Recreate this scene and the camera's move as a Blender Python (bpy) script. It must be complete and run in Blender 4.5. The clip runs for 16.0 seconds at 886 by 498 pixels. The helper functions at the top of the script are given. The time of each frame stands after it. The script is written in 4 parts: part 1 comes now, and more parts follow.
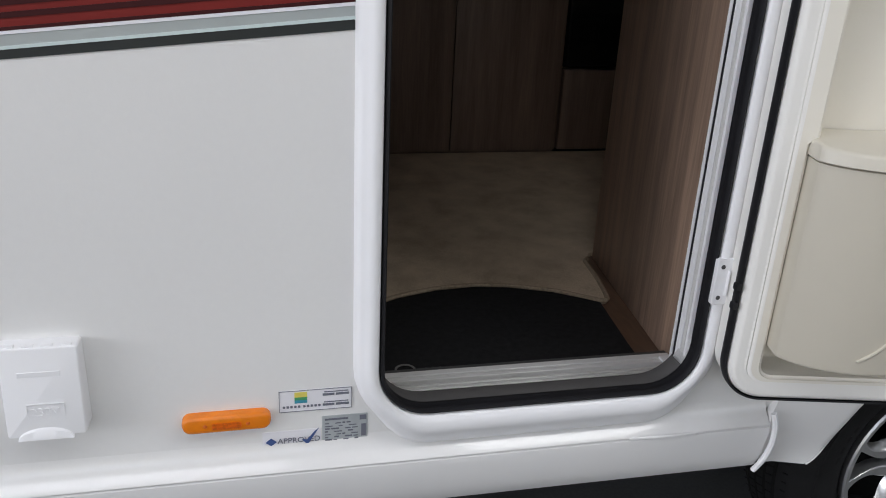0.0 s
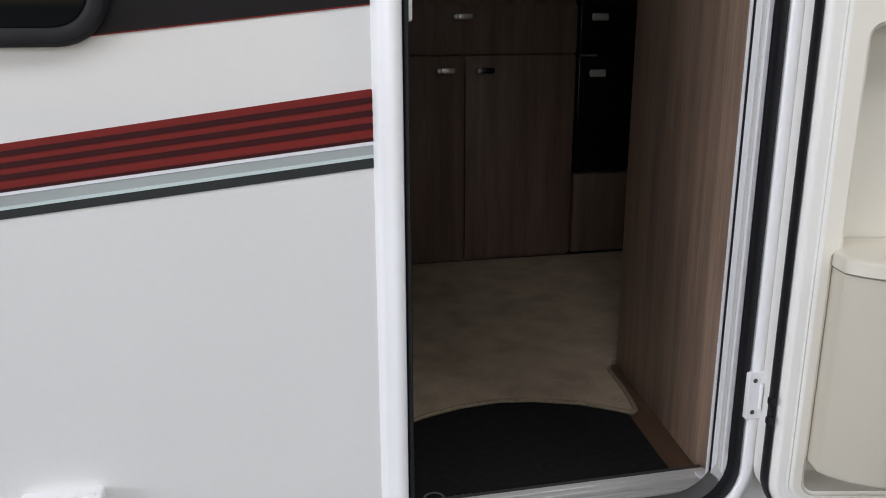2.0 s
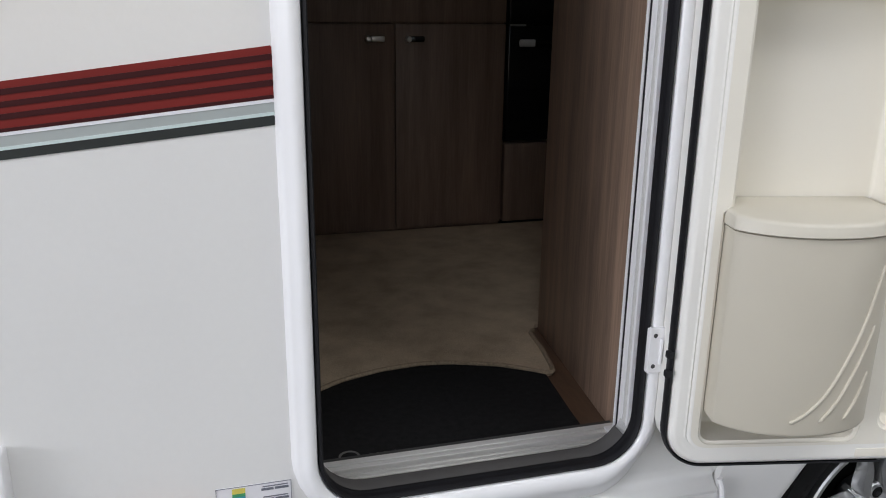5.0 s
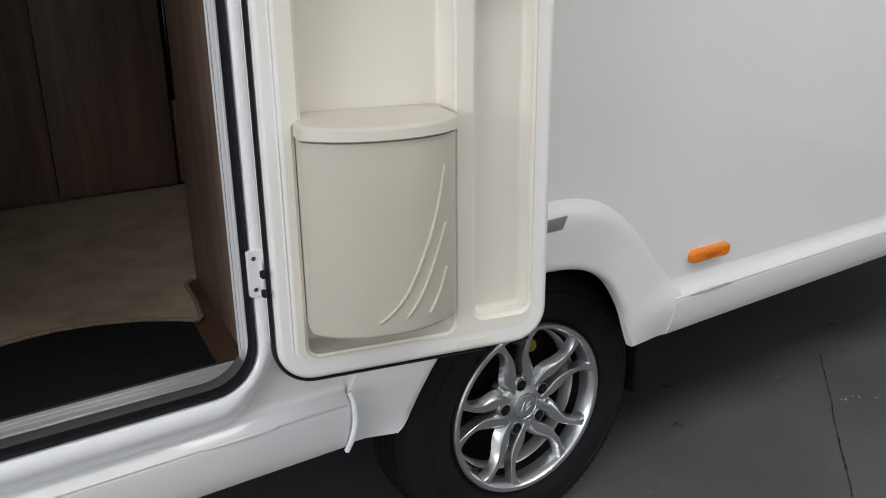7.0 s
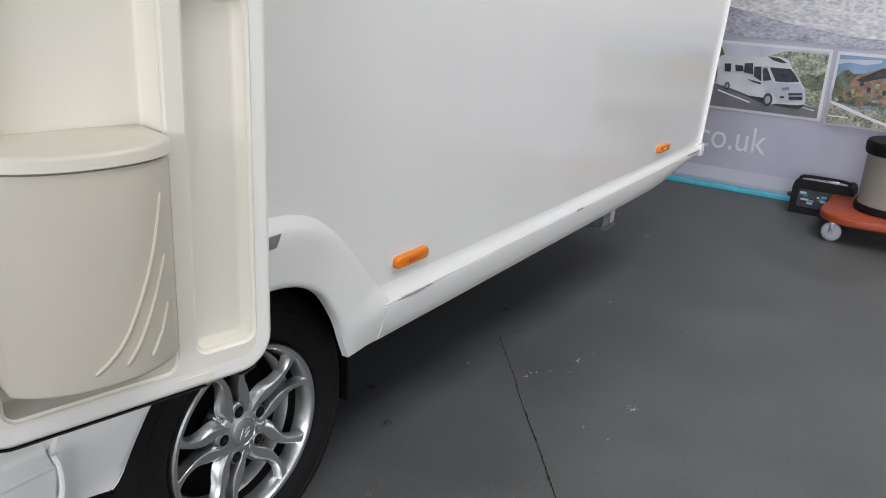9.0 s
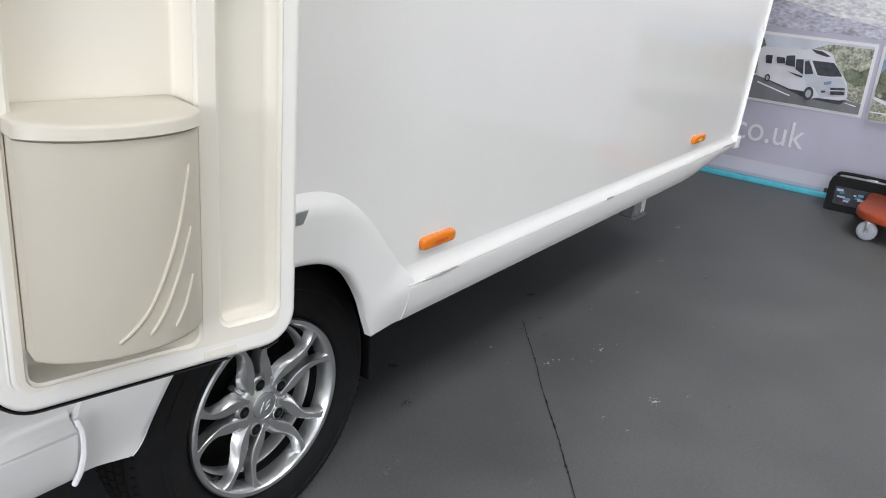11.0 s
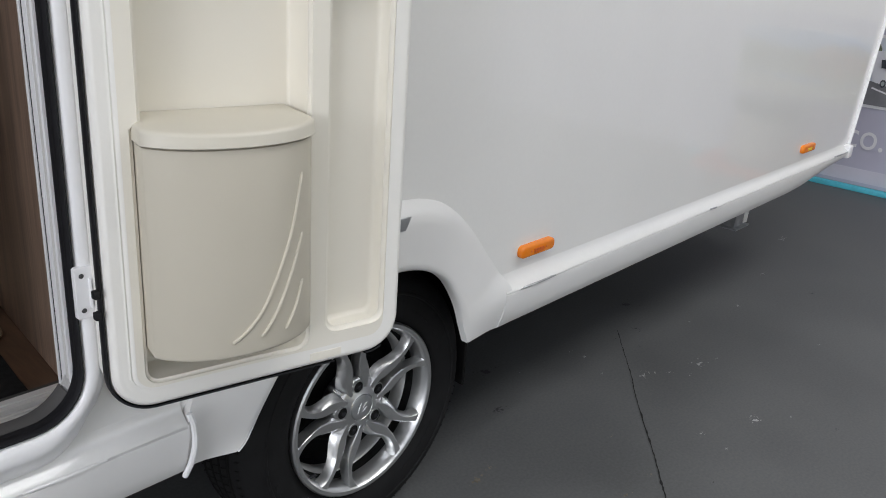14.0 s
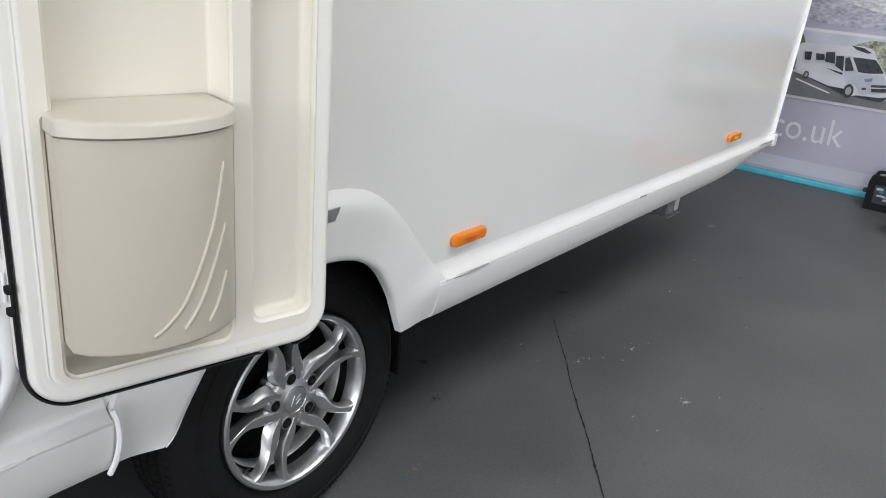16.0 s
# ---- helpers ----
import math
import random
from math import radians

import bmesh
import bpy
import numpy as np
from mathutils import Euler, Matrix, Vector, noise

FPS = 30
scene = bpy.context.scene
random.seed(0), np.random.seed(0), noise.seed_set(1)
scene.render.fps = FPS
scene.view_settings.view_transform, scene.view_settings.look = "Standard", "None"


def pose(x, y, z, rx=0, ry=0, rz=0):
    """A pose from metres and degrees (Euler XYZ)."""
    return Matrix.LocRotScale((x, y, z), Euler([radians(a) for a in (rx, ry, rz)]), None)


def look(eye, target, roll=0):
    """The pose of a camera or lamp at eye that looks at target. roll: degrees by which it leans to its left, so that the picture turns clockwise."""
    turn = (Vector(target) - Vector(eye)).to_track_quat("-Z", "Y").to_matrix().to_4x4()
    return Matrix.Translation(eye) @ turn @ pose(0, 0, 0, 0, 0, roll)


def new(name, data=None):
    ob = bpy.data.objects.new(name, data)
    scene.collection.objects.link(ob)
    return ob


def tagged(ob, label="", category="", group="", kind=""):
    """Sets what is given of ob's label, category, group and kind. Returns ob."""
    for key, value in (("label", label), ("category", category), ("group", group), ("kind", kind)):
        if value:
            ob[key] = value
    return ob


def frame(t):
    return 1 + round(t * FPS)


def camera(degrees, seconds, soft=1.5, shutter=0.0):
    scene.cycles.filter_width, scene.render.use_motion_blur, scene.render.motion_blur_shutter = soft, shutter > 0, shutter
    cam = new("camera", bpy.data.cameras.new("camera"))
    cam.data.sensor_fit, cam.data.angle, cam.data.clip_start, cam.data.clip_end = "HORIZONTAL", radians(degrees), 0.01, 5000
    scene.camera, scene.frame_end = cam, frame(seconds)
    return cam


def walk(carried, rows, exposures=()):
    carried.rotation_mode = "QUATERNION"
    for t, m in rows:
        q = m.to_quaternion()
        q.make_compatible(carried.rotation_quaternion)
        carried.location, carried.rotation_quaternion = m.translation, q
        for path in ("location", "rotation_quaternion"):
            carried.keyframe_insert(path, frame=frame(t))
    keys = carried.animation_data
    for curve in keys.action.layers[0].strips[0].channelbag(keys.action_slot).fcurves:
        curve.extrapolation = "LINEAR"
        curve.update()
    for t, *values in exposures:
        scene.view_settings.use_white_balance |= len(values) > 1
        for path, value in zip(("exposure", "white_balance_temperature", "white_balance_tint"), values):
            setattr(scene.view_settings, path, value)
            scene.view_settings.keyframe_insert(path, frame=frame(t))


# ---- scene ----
cam = camera(56.9, 16.0, soft=1.0)
PATH = [
    (0, (-0.123, -1.02, 1.313), (0.314, 0.778, 0.556), 2.9),
    (0.5, (-0.127, -1.026, 1.329), (0.319, 0.801, 0.648), 2.2),
    (1, (-0.127, -1.028, 1.331), (0.312, 0.821, 0.705), 2.3),
    (1.5, (-0.124, -1.012, 1.347), (0.284, 0.856, 0.758), 0.5),
    (2, (-0.134, -0.997, 1.354), (0.286, 0.883, 0.814), -0.1),
    (2.5, (-0.144, -1.002, 1.338), (0.308, 0.849, 0.729), 2.7),
    (3, (-0.145, -0.997, 1.344), (0.305, 0.85, 0.723), 1.6),
    (5.5, (-0.017, -1.067, 1.326), (0.587, 0.751, 0.749), 0.1),
    (6, (0.069, -1.115, 1.307), (0.92, 0.613, 0.771), -0.6),
    (6.5, (0.115, -1.152, 1.279), (1.06, 0.524, 0.731), -0.6),
    (7, (0.152, -1.156, 1.263), (1.183, 0.427, 0.608), -0.6),
    (7.5, (0.176, -1.16, 1.306), (1.393, 0.33, 0.761), -2.8),
    (8, (0.144, -1.105, 1.3), (1.436, 0.313, 0.735), -2.6),
    (8.5, (0.107, -1.06, 1.3), (1.652, 0.057, 0.696), 0.7),
    (9, (0.117, -1.064, 1.284), (1.713, -0.043, 0.642), 3.0),
    (9.5, (0.127, -1.063, 1.285), (1.69, -0.009, 0.617), 2.5),
    (12, (0.123, -1.06, 1.283), (1.67, 0.001, 0.589), 5.7),
    (12.5, (0.117, -1.057, 1.287), (1.656, 0.014, 0.59), 5.2),
    (13, (0.111, -1.045, 1.291), (1.585, 0.114, 0.595), 4.3),
    (13.5, (0.108, -1.042, 1.292), (1.521, 0.193, 0.598), 3.6),
    (14, (0.112, -1.042, 1.292), (1.523, 0.192, 0.595), 4.0),
    (14.5, (0.117, -1.043, 1.29), (1.542, 0.179, 0.601), 4.1),
    (15, (0.119, -1.046, 1.287), (1.562, 0.148, 0.586), 4.6),
    (15.5, (0.125, -1.056, 1.288), (1.604, 0.089, 0.58), 4.9),
    (16, (0.125, -1.062, 1.29), (1.622, 0.06, 0.584), 4.7),
]
walk(cam, [(t, look(eye, target, roll)) for t, eye, target, roll in PATH],
     exposures=[(0, -0.08, 6420, 11.5), (1.5, 0.03, 6420, 11.5), (3, 0.06, 6430, 11.5), (5.5, 0.06, 6450, 11), (6.5, -0.06, 6500, 10), (7.2, -0.03, 6500, 10), (8, -0.22, 6500, 10), (8.6, -0.05, 6500, 10),
                (9.5, 0.27, 6500, 10), (12, 0.40, 6500, 10), (13.5, 0.02, 6500, 10), (15, 0.08, 6500, 10), (16, 0.25, 6500, 10)])

# ---- world and light ----
world = bpy.data.worlds.new("sky")
scene.world = world
world.use_nodes = True
sky = world.node_tree.nodes.new("ShaderNodeTexSky")
sky.sky_type, sky.sun_disc = "NISHITA", False
sky.sun_elevation, sky.sun_rotation = radians(40), radians(200)
world.node_tree.links.new(sky.outputs[0], world.node_tree.nodes["Background"].inputs[0])
world.node_tree.nodes["Background"].inputs[1].default_value = 0.10
scene.view_settings.exposure = 0.0


def area_lamp(name, eye, target, w, h, power, color):
    lamp = bpy.data.lights.new(name, "AREA")
    lamp.shape, lamp.size, lamp.size_y, lamp.energy, lamp.color = "RECTANGLE", w, h, power, color
    ob = new(name, lamp)
    ob.matrix_world = look(eye, target)
    return ob


# daylight in the three open roller doors and the two roof lights of the hall
area_lamp("daylight_west", (-7.9, -3.0, 2.5), (0, -3.0, 1.9), 4.6, 1.9, 362, (0.93, 0.945, 1.0))
area_lamp("daylight_side", (-2.2, -5.9, 2.4), (-2.2, 0, 1.6), 5.0, 2.0, 18, (0.93, 0.945, 1.0))
area_lamp("daylight_front", (3.4, -5.9, 2.4), (3.4, 0, 1.4), 3.2, 2.0, 16, (0.985, 0.965, 0.90))
area_lamp("roof_light_front", (3.2, -2.2, 4.38), (3.2, -2.2, 0), 4.0, 1.6, 108, (0.99, 0.985, 0.955))
area_lamp("roof_light_side", (-2.0, -2.2, 4.38), (-2.0, -2.2, 0), 4.0, 1.6, 56, (0.96, 0.97, 1.0))


# ---- materials ----
def mat(name, color, rough=0.5, metal=0.0, var=0.06, scale=6.0, grain=0.0, grain_scale=300.0, bump=0.0, bump_scale=200.0,
        coat=0.0, stretch=(1, 1, 1), spec=0.5, rvar=0.0):
    m = bpy.data.materials.new(name)
    m.use_nodes = True
    nt = m.node_tree
    n, l = nt.nodes, nt.links
    b = n["Principled BSDF"]
    b.inputs["Metallic"].default_value = metal
    b.inputs["Roughness"].default_value = rough
    b.inputs["Specular IOR Level"].default_value = spec
    b.inputs["Coat Weight"].default_value = coat
    b.inputs["Coat Roughness"].default_value = 0.03
    tc = n.new("ShaderNodeTexCoord")
    mp = n.new("ShaderNodeMapping")
    mp.inputs["Scale"].default_value = stretch
    l.new(tc.outputs["Object"], mp.inputs[0])
    big = n.new("ShaderNodeTexNoise")
    big.inputs["Scale"].default_value, big.inputs["Detail"].default_value = scale, 5
    fine = n.new("ShaderNodeTexNoise")
    fine.inputs["Scale"].default_value, fine.inputs["Detail"].default_value = grain_scale, 3
    for t in (big, fine):
        l.new(mp.outputs[0], t.inputs["Vector"])
    add = n.new("ShaderNodeMath")
    add.operation = "MULTIPLY_ADD"
    l.new(fine.outputs[0], add.inputs[0])
    add.inputs[1].default_value = grain
    l.new(big.outputs[0], add.inputs[2])
    ramp = n.new("ShaderNodeMapRange")
    ramp.inputs["From Min"].default_value, ramp.inputs["From Max"].default_value = 0.3 + grain * 0.4, 0.7 + grain * 0.6
    l.new(add.outputs[0], ramp.inputs["Value"])
    mix = n.new("ShaderNodeMix")
    mix.data_type = "RGBA"
    mix.inputs[6].default_value = (*[max(0, c * (1 - var)) for c in color], 1)
    mix.inputs[7].default_value = (*[min(1, c * (1 + var)) for c in color], 1)
    l.new(ramp.outputs[0], mix.inputs[0])
    l.new(mix.outputs[2], b.inputs["Base Color"])
    if rvar:
        rr = n.new("ShaderNodeMapRange")
        rr.inputs["To Min"].default_value, rr.inputs["To Max"].default_value = max(0.02, rough - rvar), min(1, rough + rvar)
        l.new(big.outputs[0], rr.inputs["Value"])
        l.new(rr.outputs[0], b.inputs["Roughness"])
    if bump:
        bt = n.new("ShaderNodeTexNoise")
        bt.inputs["Scale"].default_value, bt.inputs["Detail"].default_value = bump_scale, 4
        l.new(mp.outputs[0], bt.inputs["Vector"])
        bp = n.new("ShaderNodeBump")
        bp.inputs["Strength"].default_value, bp.inputs["Distance"].default_value = bump, 0.002
        l.new(bt.outputs[0], bp.inputs["Height"])
        l.new(bp.outputs[0], b.inputs["Normal"])
    return m


M_WALL = mat("white_gelcoat", (0.79, 0.785, 0.768), 0.30, var=0.02, scale=3.0, grain=0.4, grain_scale=90, coat=1.0, bump=0.05, bump_scale=260, spec=0.3, rvar=0.05)
M_TRIM = mat("white_painted_aluminium", (0.85, 0.85, 0.86), 0.30, var=0.02, scale=8, bump=0.02, bump_scale=60)
M_SKIRT = mat("white_moulded_plastic", (0.75, 0.745, 0.735), 0.40, var=0.02, scale=6, bump=0.04, bump_scale=120)
M_DOOR = mat("cream_moulded_plastic", (0.785, 0.75, 0.665), 0.40, var=0.015, scale=5, bump=0.05, bump_scale=350)
M_DOORTRIM = mat("warm_white_plastic", (0.83, 0.815, 0.775), 0.36, var=0.015, scale=5, bump=0.04, bump_scale=300)
M_BIN = mat("beige_plastic", (0.575, 0.536, 0.447), 0.50, var=0.02, scale=7, bump=0.08, bump_scale=500)
M_LID = mat("pale_beige_plastic", (0.61, 0.575, 0.490), 0.45, var=0.02, scale=7, bump=0.08, bump_scale=500)
M_RUBBER = mat("black_rubber", (0.010, 0.010, 0.012), 0.6, var=0.2, scale=30, bump=0.1, bump_scale=200, spec=0.3)
M_TYRE = mat("tyre_rubber", (0.007, 0.007, 0.0075), 0.8, var=0.25, scale=20, bump=0.25, bump_scale=150, spec=0.25)
M_BLACK = mat("black_underbody", (0.006, 0.006, 0.006), 0.9, var=0.3, scale=9, bump=0.2, bump_scale=60, spec=0.2)
M_ALLOY = mat("silver_alloy", (0.60, 0.605, 0.61), 0.30, metal=0.95, var=0.04, scale=30, bump=0.03, bump_scale=400)
# two tones of one alloy barrel, with its light and shade in the colour
M_BARREL_LIT = mat("lit_rim_barrel", (0.58, 0.58, 0.575), 0.42, metal=0.35, var=0.05, scale=30)
M_BARREL_SHADE = mat("shaded_rim_barrel", (0.035, 0.035, 0.037), 0.5, metal=0.4, var=0.1, scale=20)
M_STEEL = mat("galvanised_steel", (0.42, 0.43, 0.44), 0.4, metal=0.8, var=0.2, scale=25, bump=0.1, bump_scale=90)
M_CHROME = mat("chrome", (0.88, 0.88, 0.89), 0.28, metal=1.0, var=0.03, scale=20)
M_ALU = mat("brushed_aluminium", (0.74, 0.735, 0.71), 0.38, metal=0.15, var=0.06, scale=4, stretch=(2, 60, 60), grain=0.3, grain_scale=60)
M_LIP = mat("mid_grey_threshold_plastic", (0.095, 0.092, 0.090), 0.45, var=0.08, scale=25, bump=0.05, bump_scale=200)
M_SATIN = mat("satin_nickel", (0.66, 0.645, 0.62), 0.34, metal=0.45, var=0.04, scale=30)
M_GREY = mat("grey_plastic", (0.060, 0.060, 0.060), 0.5, var=0.1, scale=20)
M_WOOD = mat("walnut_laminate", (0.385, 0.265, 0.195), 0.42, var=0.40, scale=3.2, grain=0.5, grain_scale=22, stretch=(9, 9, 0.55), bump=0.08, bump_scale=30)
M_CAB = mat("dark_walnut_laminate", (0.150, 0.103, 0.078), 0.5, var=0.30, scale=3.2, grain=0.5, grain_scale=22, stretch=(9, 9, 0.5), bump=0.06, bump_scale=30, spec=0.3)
M_FLOORWOOD = mat("wood_effect_vinyl", (0.13, 0.076, 0.047), 0.4, var=0.35, scale=4, grain=0.5, grain_scale=25, stretch=(8, 0.8, 8))
M_CARPET = mat("beige_loop_carpet", (0.48, 0.385, 0.275), 0.95, var=0.25, scale=14, grain=0.9, grain_scale=420, bump=0.9, bump_scale=420, spec=0.1)
M_BINDING = mat("carpet_binding", (0.30, 0.235, 0.165), 0.9, var=0.3, scale=200, bump=0.8, bump_scale=600, spec=0.1)
M_MAT = mat("black_fibre_mat", (0.017, 0.017, 0.0175), 0.95, var=0.3, scale=80, grain=0.6, grain_scale=500, bump=0.7, bump_scale=700, spec=0.15)
M_WELCOME = mat("grey_mat_print", (0.16, 0.155, 0.15), 0.9, var=0.2, scale=90, spec=0.1)
M_FABRIC = mat("cream_upholstery", (0.42, 0.385, 0.33), 0.9, var=0.12, scale=40, bump=0.4, bump_scale=500, spec=0.15)
M_INNER = mat("cream_wall_board", (0.55, 0.52, 0.46), 0.6, var=0.04, scale=6)
M_OVEN = mat("black_oven_enamel", (0.006, 0.006, 0.007), 0.18, var=0.1, scale=10)
M_RED = mat("dark_red_vinyl", (0.185, 0.020, 0.017), 0.5, var=0.05, scale=12, spec=0.2)
M_DARKRED = mat("maroon_vinyl", (0.045, 0.008, 0.009), 0.5, var=0.05, scale=12, spec=0.2)
M_SILVER = mat("silver_vinyl", (0.42, 0.46, 0.46), 0.35, metal=0.2, var=0.03, scale=15)
M_SILVER2 = mat("pale_silver_vinyl", (0.62, 0.72, 0.71), 0.3, metal=0.1, var=0.03, scale=15)
M_CHAR = mat("charcoal_vinyl", (0.032, 0.036, 0.035), 0.5, var=0.05, scale=15, spec=0.25)
M_BLACKVINYL = mat("black_vinyl", (0.012, 0.010, 0.011), 0.45, var=0.08, scale=12, spec=0.2)
M_WINDOW = mat("tinted_acrylic", (0.004, 0.005, 0.005), 0.10, var=0.1, scale=3, spec=0.25)
M_AMBER = mat("amber_lens", (0.82, 0.215, 0.004), 0.25, var=0.08, scale=40, coat=0.3)
# yellow that stands for a glint on the amber lens, put into the colour
M_AMBERGLINT = mat("painted_amber_glint", (0.95, 0.62, 0.02), 0.25, var=0.2, scale=150)
M_AMBER2 = mat("deep_amber_reflector", (0.62, 0.11, 0.004), 0.3, var=0.3, scale=250)
M_LABEL = mat("white_label", (0.78, 0.77, 0.80), 0.4, var=0.02, scale=30)
M_PLATE = mat("grey_foil_plate", (0.50, 0.53, 0.54), 0.35, metal=0.3, var=0.06, scale=60)
M_INK = mat("dark_print", (0.15, 0.155, 0.19), 0.5, var=0.05, scale=40)
M_INKBLUE = mat("blue_print", (0.05, 0.09, 0.24), 0.5, var=0.05, scale=40)
M_YELLOW = mat("yellow_print", (0.70, 0.60, 0.12), 0.5, var=0.1, scale=90)
M_GREEN = mat("green_print", (0.06, 0.30, 0.12), 0.5, var=0.1, scale=90)
M_SEA = mat("blue_green_print", (0.05, 0.28, 0.38), 0.5, var=0.1, scale=90)
M_CONCRETE = mat("grey_painted_concrete", (0.104, 0.107, 0.107), 0.5, var=0.20, scale=2.6, grain=0.8, grain_scale=120, bump=0.03, bump_scale=60, rvar=0.10)
M_CRACK = mat("dark_floor_joint", (0.012, 0.012, 0.012), 0.9, var=0.2, scale=30)
M_SCUFF = mat("white_paint_scuff", (0.42, 0.42, 0.41), 0.8, var=0.4, scale=60)
M_RUST = mat("brown_floor_stain", (0.19, 0.165, 0.13), 0.8, var=0.4, scale=60)
M_OIL = mat("dark_floor_stain", (0.050, 0.051, 0.052), 0.6, var=0.3, scale=30)
M_HALL = mat("grey_cladding", (0.40, 0.40, 0.395), 0.7, var=0.05, scale=1.5)
M_CEIL = mat("white_roof_sheet", (0.6, 0.6, 0.6), 0.8, var=0.05, scale=1.0)
M_HEM = mat("pale_banner_hem", (0.64, 0.625, 0.72), 0.5, var=0.08, scale=3)
M_BANNER = mat("lilac_grey_banner_vinyl", (0.50, 0.488, 0.60), 0.5, var=0.12, scale=1.5, bump=0.35, bump_scale=4)
M_ROCK = mat("banner_shore_print", (0.52, 0.515, 0.62), 0.5, var=0.42, scale=5, grain=1.2, grain_scale=24, stretch=(1, 1.3, 3.2))
M_SURF = mat("banner_surf_print", (0.76, 0.755, 0.84), 0.5, var=0.30, scale=9, grain=1.4, grain_scale=30, stretch=(1, 1.0, 2.6))
M_PRINTWHITE = mat("white_banner_print", (0.82, 0.81, 0.85), 0.5, var=0.02, scale=6)
M_TEAL = mat("turquoise_tape", (0.10, 0.55, 0.70), 0.5, var=0.10, scale=12)
M_SKYPRINT = mat("pale_sky_print", (0.60, 0.63, 0.72), 0.5, var=0.12, scale=6)
M_BLUEPRINT = mat("blue_sky_print", (0.24, 0.36, 0.56), 0.5, var=0.25, scale=6)
M_HILL = mat("hill_print", (0.36, 0.37, 0.30), 0.5, var=0.75, scale=22, grain=1.2, grain_scale=75)
M_TREEPRINT = mat("foliage_print", (0.16, 0.185, 0.125), 0.5, var=0.7, scale=18, grain=0.6, grain_scale=70)
M_ROADPRINT = mat("asphalt_print", (0.20, 0.20, 0.22), 0.5, var=0.15, scale=10)
M_VANPRINT = mat("white_vehicle_print", (0.74, 0.74, 0.80), 0.5, var=0.06, scale=8)
M_GLASSPRINT = mat("dark_glass_print", (0.05, 0.055, 0.07), 0.5, var=0.4, scale=30)
M_ROOFPRINT = mat("brown_roof_print", (0.33, 0.22, 0.165), 0.5, var=0.5, scale=25, grain=0.5, grain_scale=90)
M_ORANGE = mat("orange_plastic", (0.42, 0.075, 0.03), 0.5, var=0.1, scale=20, bump=0.05, bump_scale=200)
M_DRUM = mat("grey_beige_plastic_drum", (0.33, 0.31, 0.27), 0.45, var=0.06, scale=10)
M_CASTER = mat("pale_caster_plastic", (0.50, 0.52, 0.58), 0.45, var=0.08, scale=30)
M_BRASS = mat("yellow_brake_part", (0.30, 0.22, 0.04), 0.5, var=0.2, scale=30)
M_PINK = mat("pink_towel", (0.50, 0.26, 0.24), 0.9, var=0.1, scale=60)


# ---- building helpers ----
def link(name, bm, material, parent=None, label="", smooth=40):
    me = bpy.data.meshes.new(name)
    bmesh.ops.recalc_face_normals(bm, faces=bm.faces)
    bm.to_mesh(me)
    bm.free()
    me.materials.append(material)
    if smooth:
        me.shade_auto_smooth(angle=radians(smooth)) if hasattr(me, "shade_auto_smooth") else me.shade_smooth()
        lim = math.cos(radians(smooth))
        b2 = bmesh.new()
        b2.from_mesh(me)
        for e in b2.edges:
            e.smooth = len(e.link_faces) == 2 and e.link_faces[0].normal.dot(e.link_faces[1].normal) > lim
        for f in b2.faces:
            f.smooth = True
        b2.to_mesh(me)
        b2.free()
    ob = new(name, me)
    ob.parent = parent
    if label:
        ob["label"] = label
    return ob


def part(name, bm, material, parent, label="", smooth=40):
    return link(name, bm, material, parent, label, smooth)


def thing(name, label, category, group="", kind=""):
    return tagged(new(name), label, category, group, kind)


def box(x0, y0, z0, x1, y1, z1, bevel=0.0, seg=2, bm=None):
    b = bmesh.new()
    bmesh.ops.create_cube(b, size=1)
    for v in b.verts:
        v.co = Vector(((x0 + x1) / 2 + v.co.x * (x1 - x0), (y0 + y1) / 2 + v.co.y * (y1 - y0), (z0 + z1) / 2 + v.co.z * (z1 - z0)))
    if bevel:
        bmesh.ops.bevel(b, geom=b.edges[:], offset=bevel, segments=seg, profile=0.5, affect="EDGES", clamp_overlap=True)
    return merge(bm, b)


def merge(bm, b):
    if bm is None:
        return b
    me = bpy.data.meshes.new("scratch")
    b.to_mesh(me)
    b.free()
    bm.from_mesh(me)
    bpy.data.meshes.remove(me)
    return bm


def moved(bm, m):
    bmesh.ops.transform(bm, matrix=m, verts=bm.verts)
    return bm


def rrect(x0, z0, x1, z1, r, n=8):
    """A closed rounded rectangle, counter-clockwise."""
    out = []
    for cx, cz, a0 in ((x1 - r, z0 + r, -90), (x1 - r, z1 - r, 0), (x0 + r, z1 - r, 90), (x0 + r, z0 + r, 180)):
        for i in range(n + 1):
            a = radians(a0 + 90 * i / n)
            out.append((cx + r * math.cos(a), cz + r * math.sin(a)))
    return out


def subdivide(path, step):
    out = []
    for i, p in enumerate(path):
        q = path[(i + 1) % len(path)]
        d = math.dist(p, q)
        k = max(1, int(d / step))
        out += [(p[0] + (q[0] - p[0]) * j / k, p[1] + (q[1] - p[1]) * j / k) for j in range(k)]
    return out


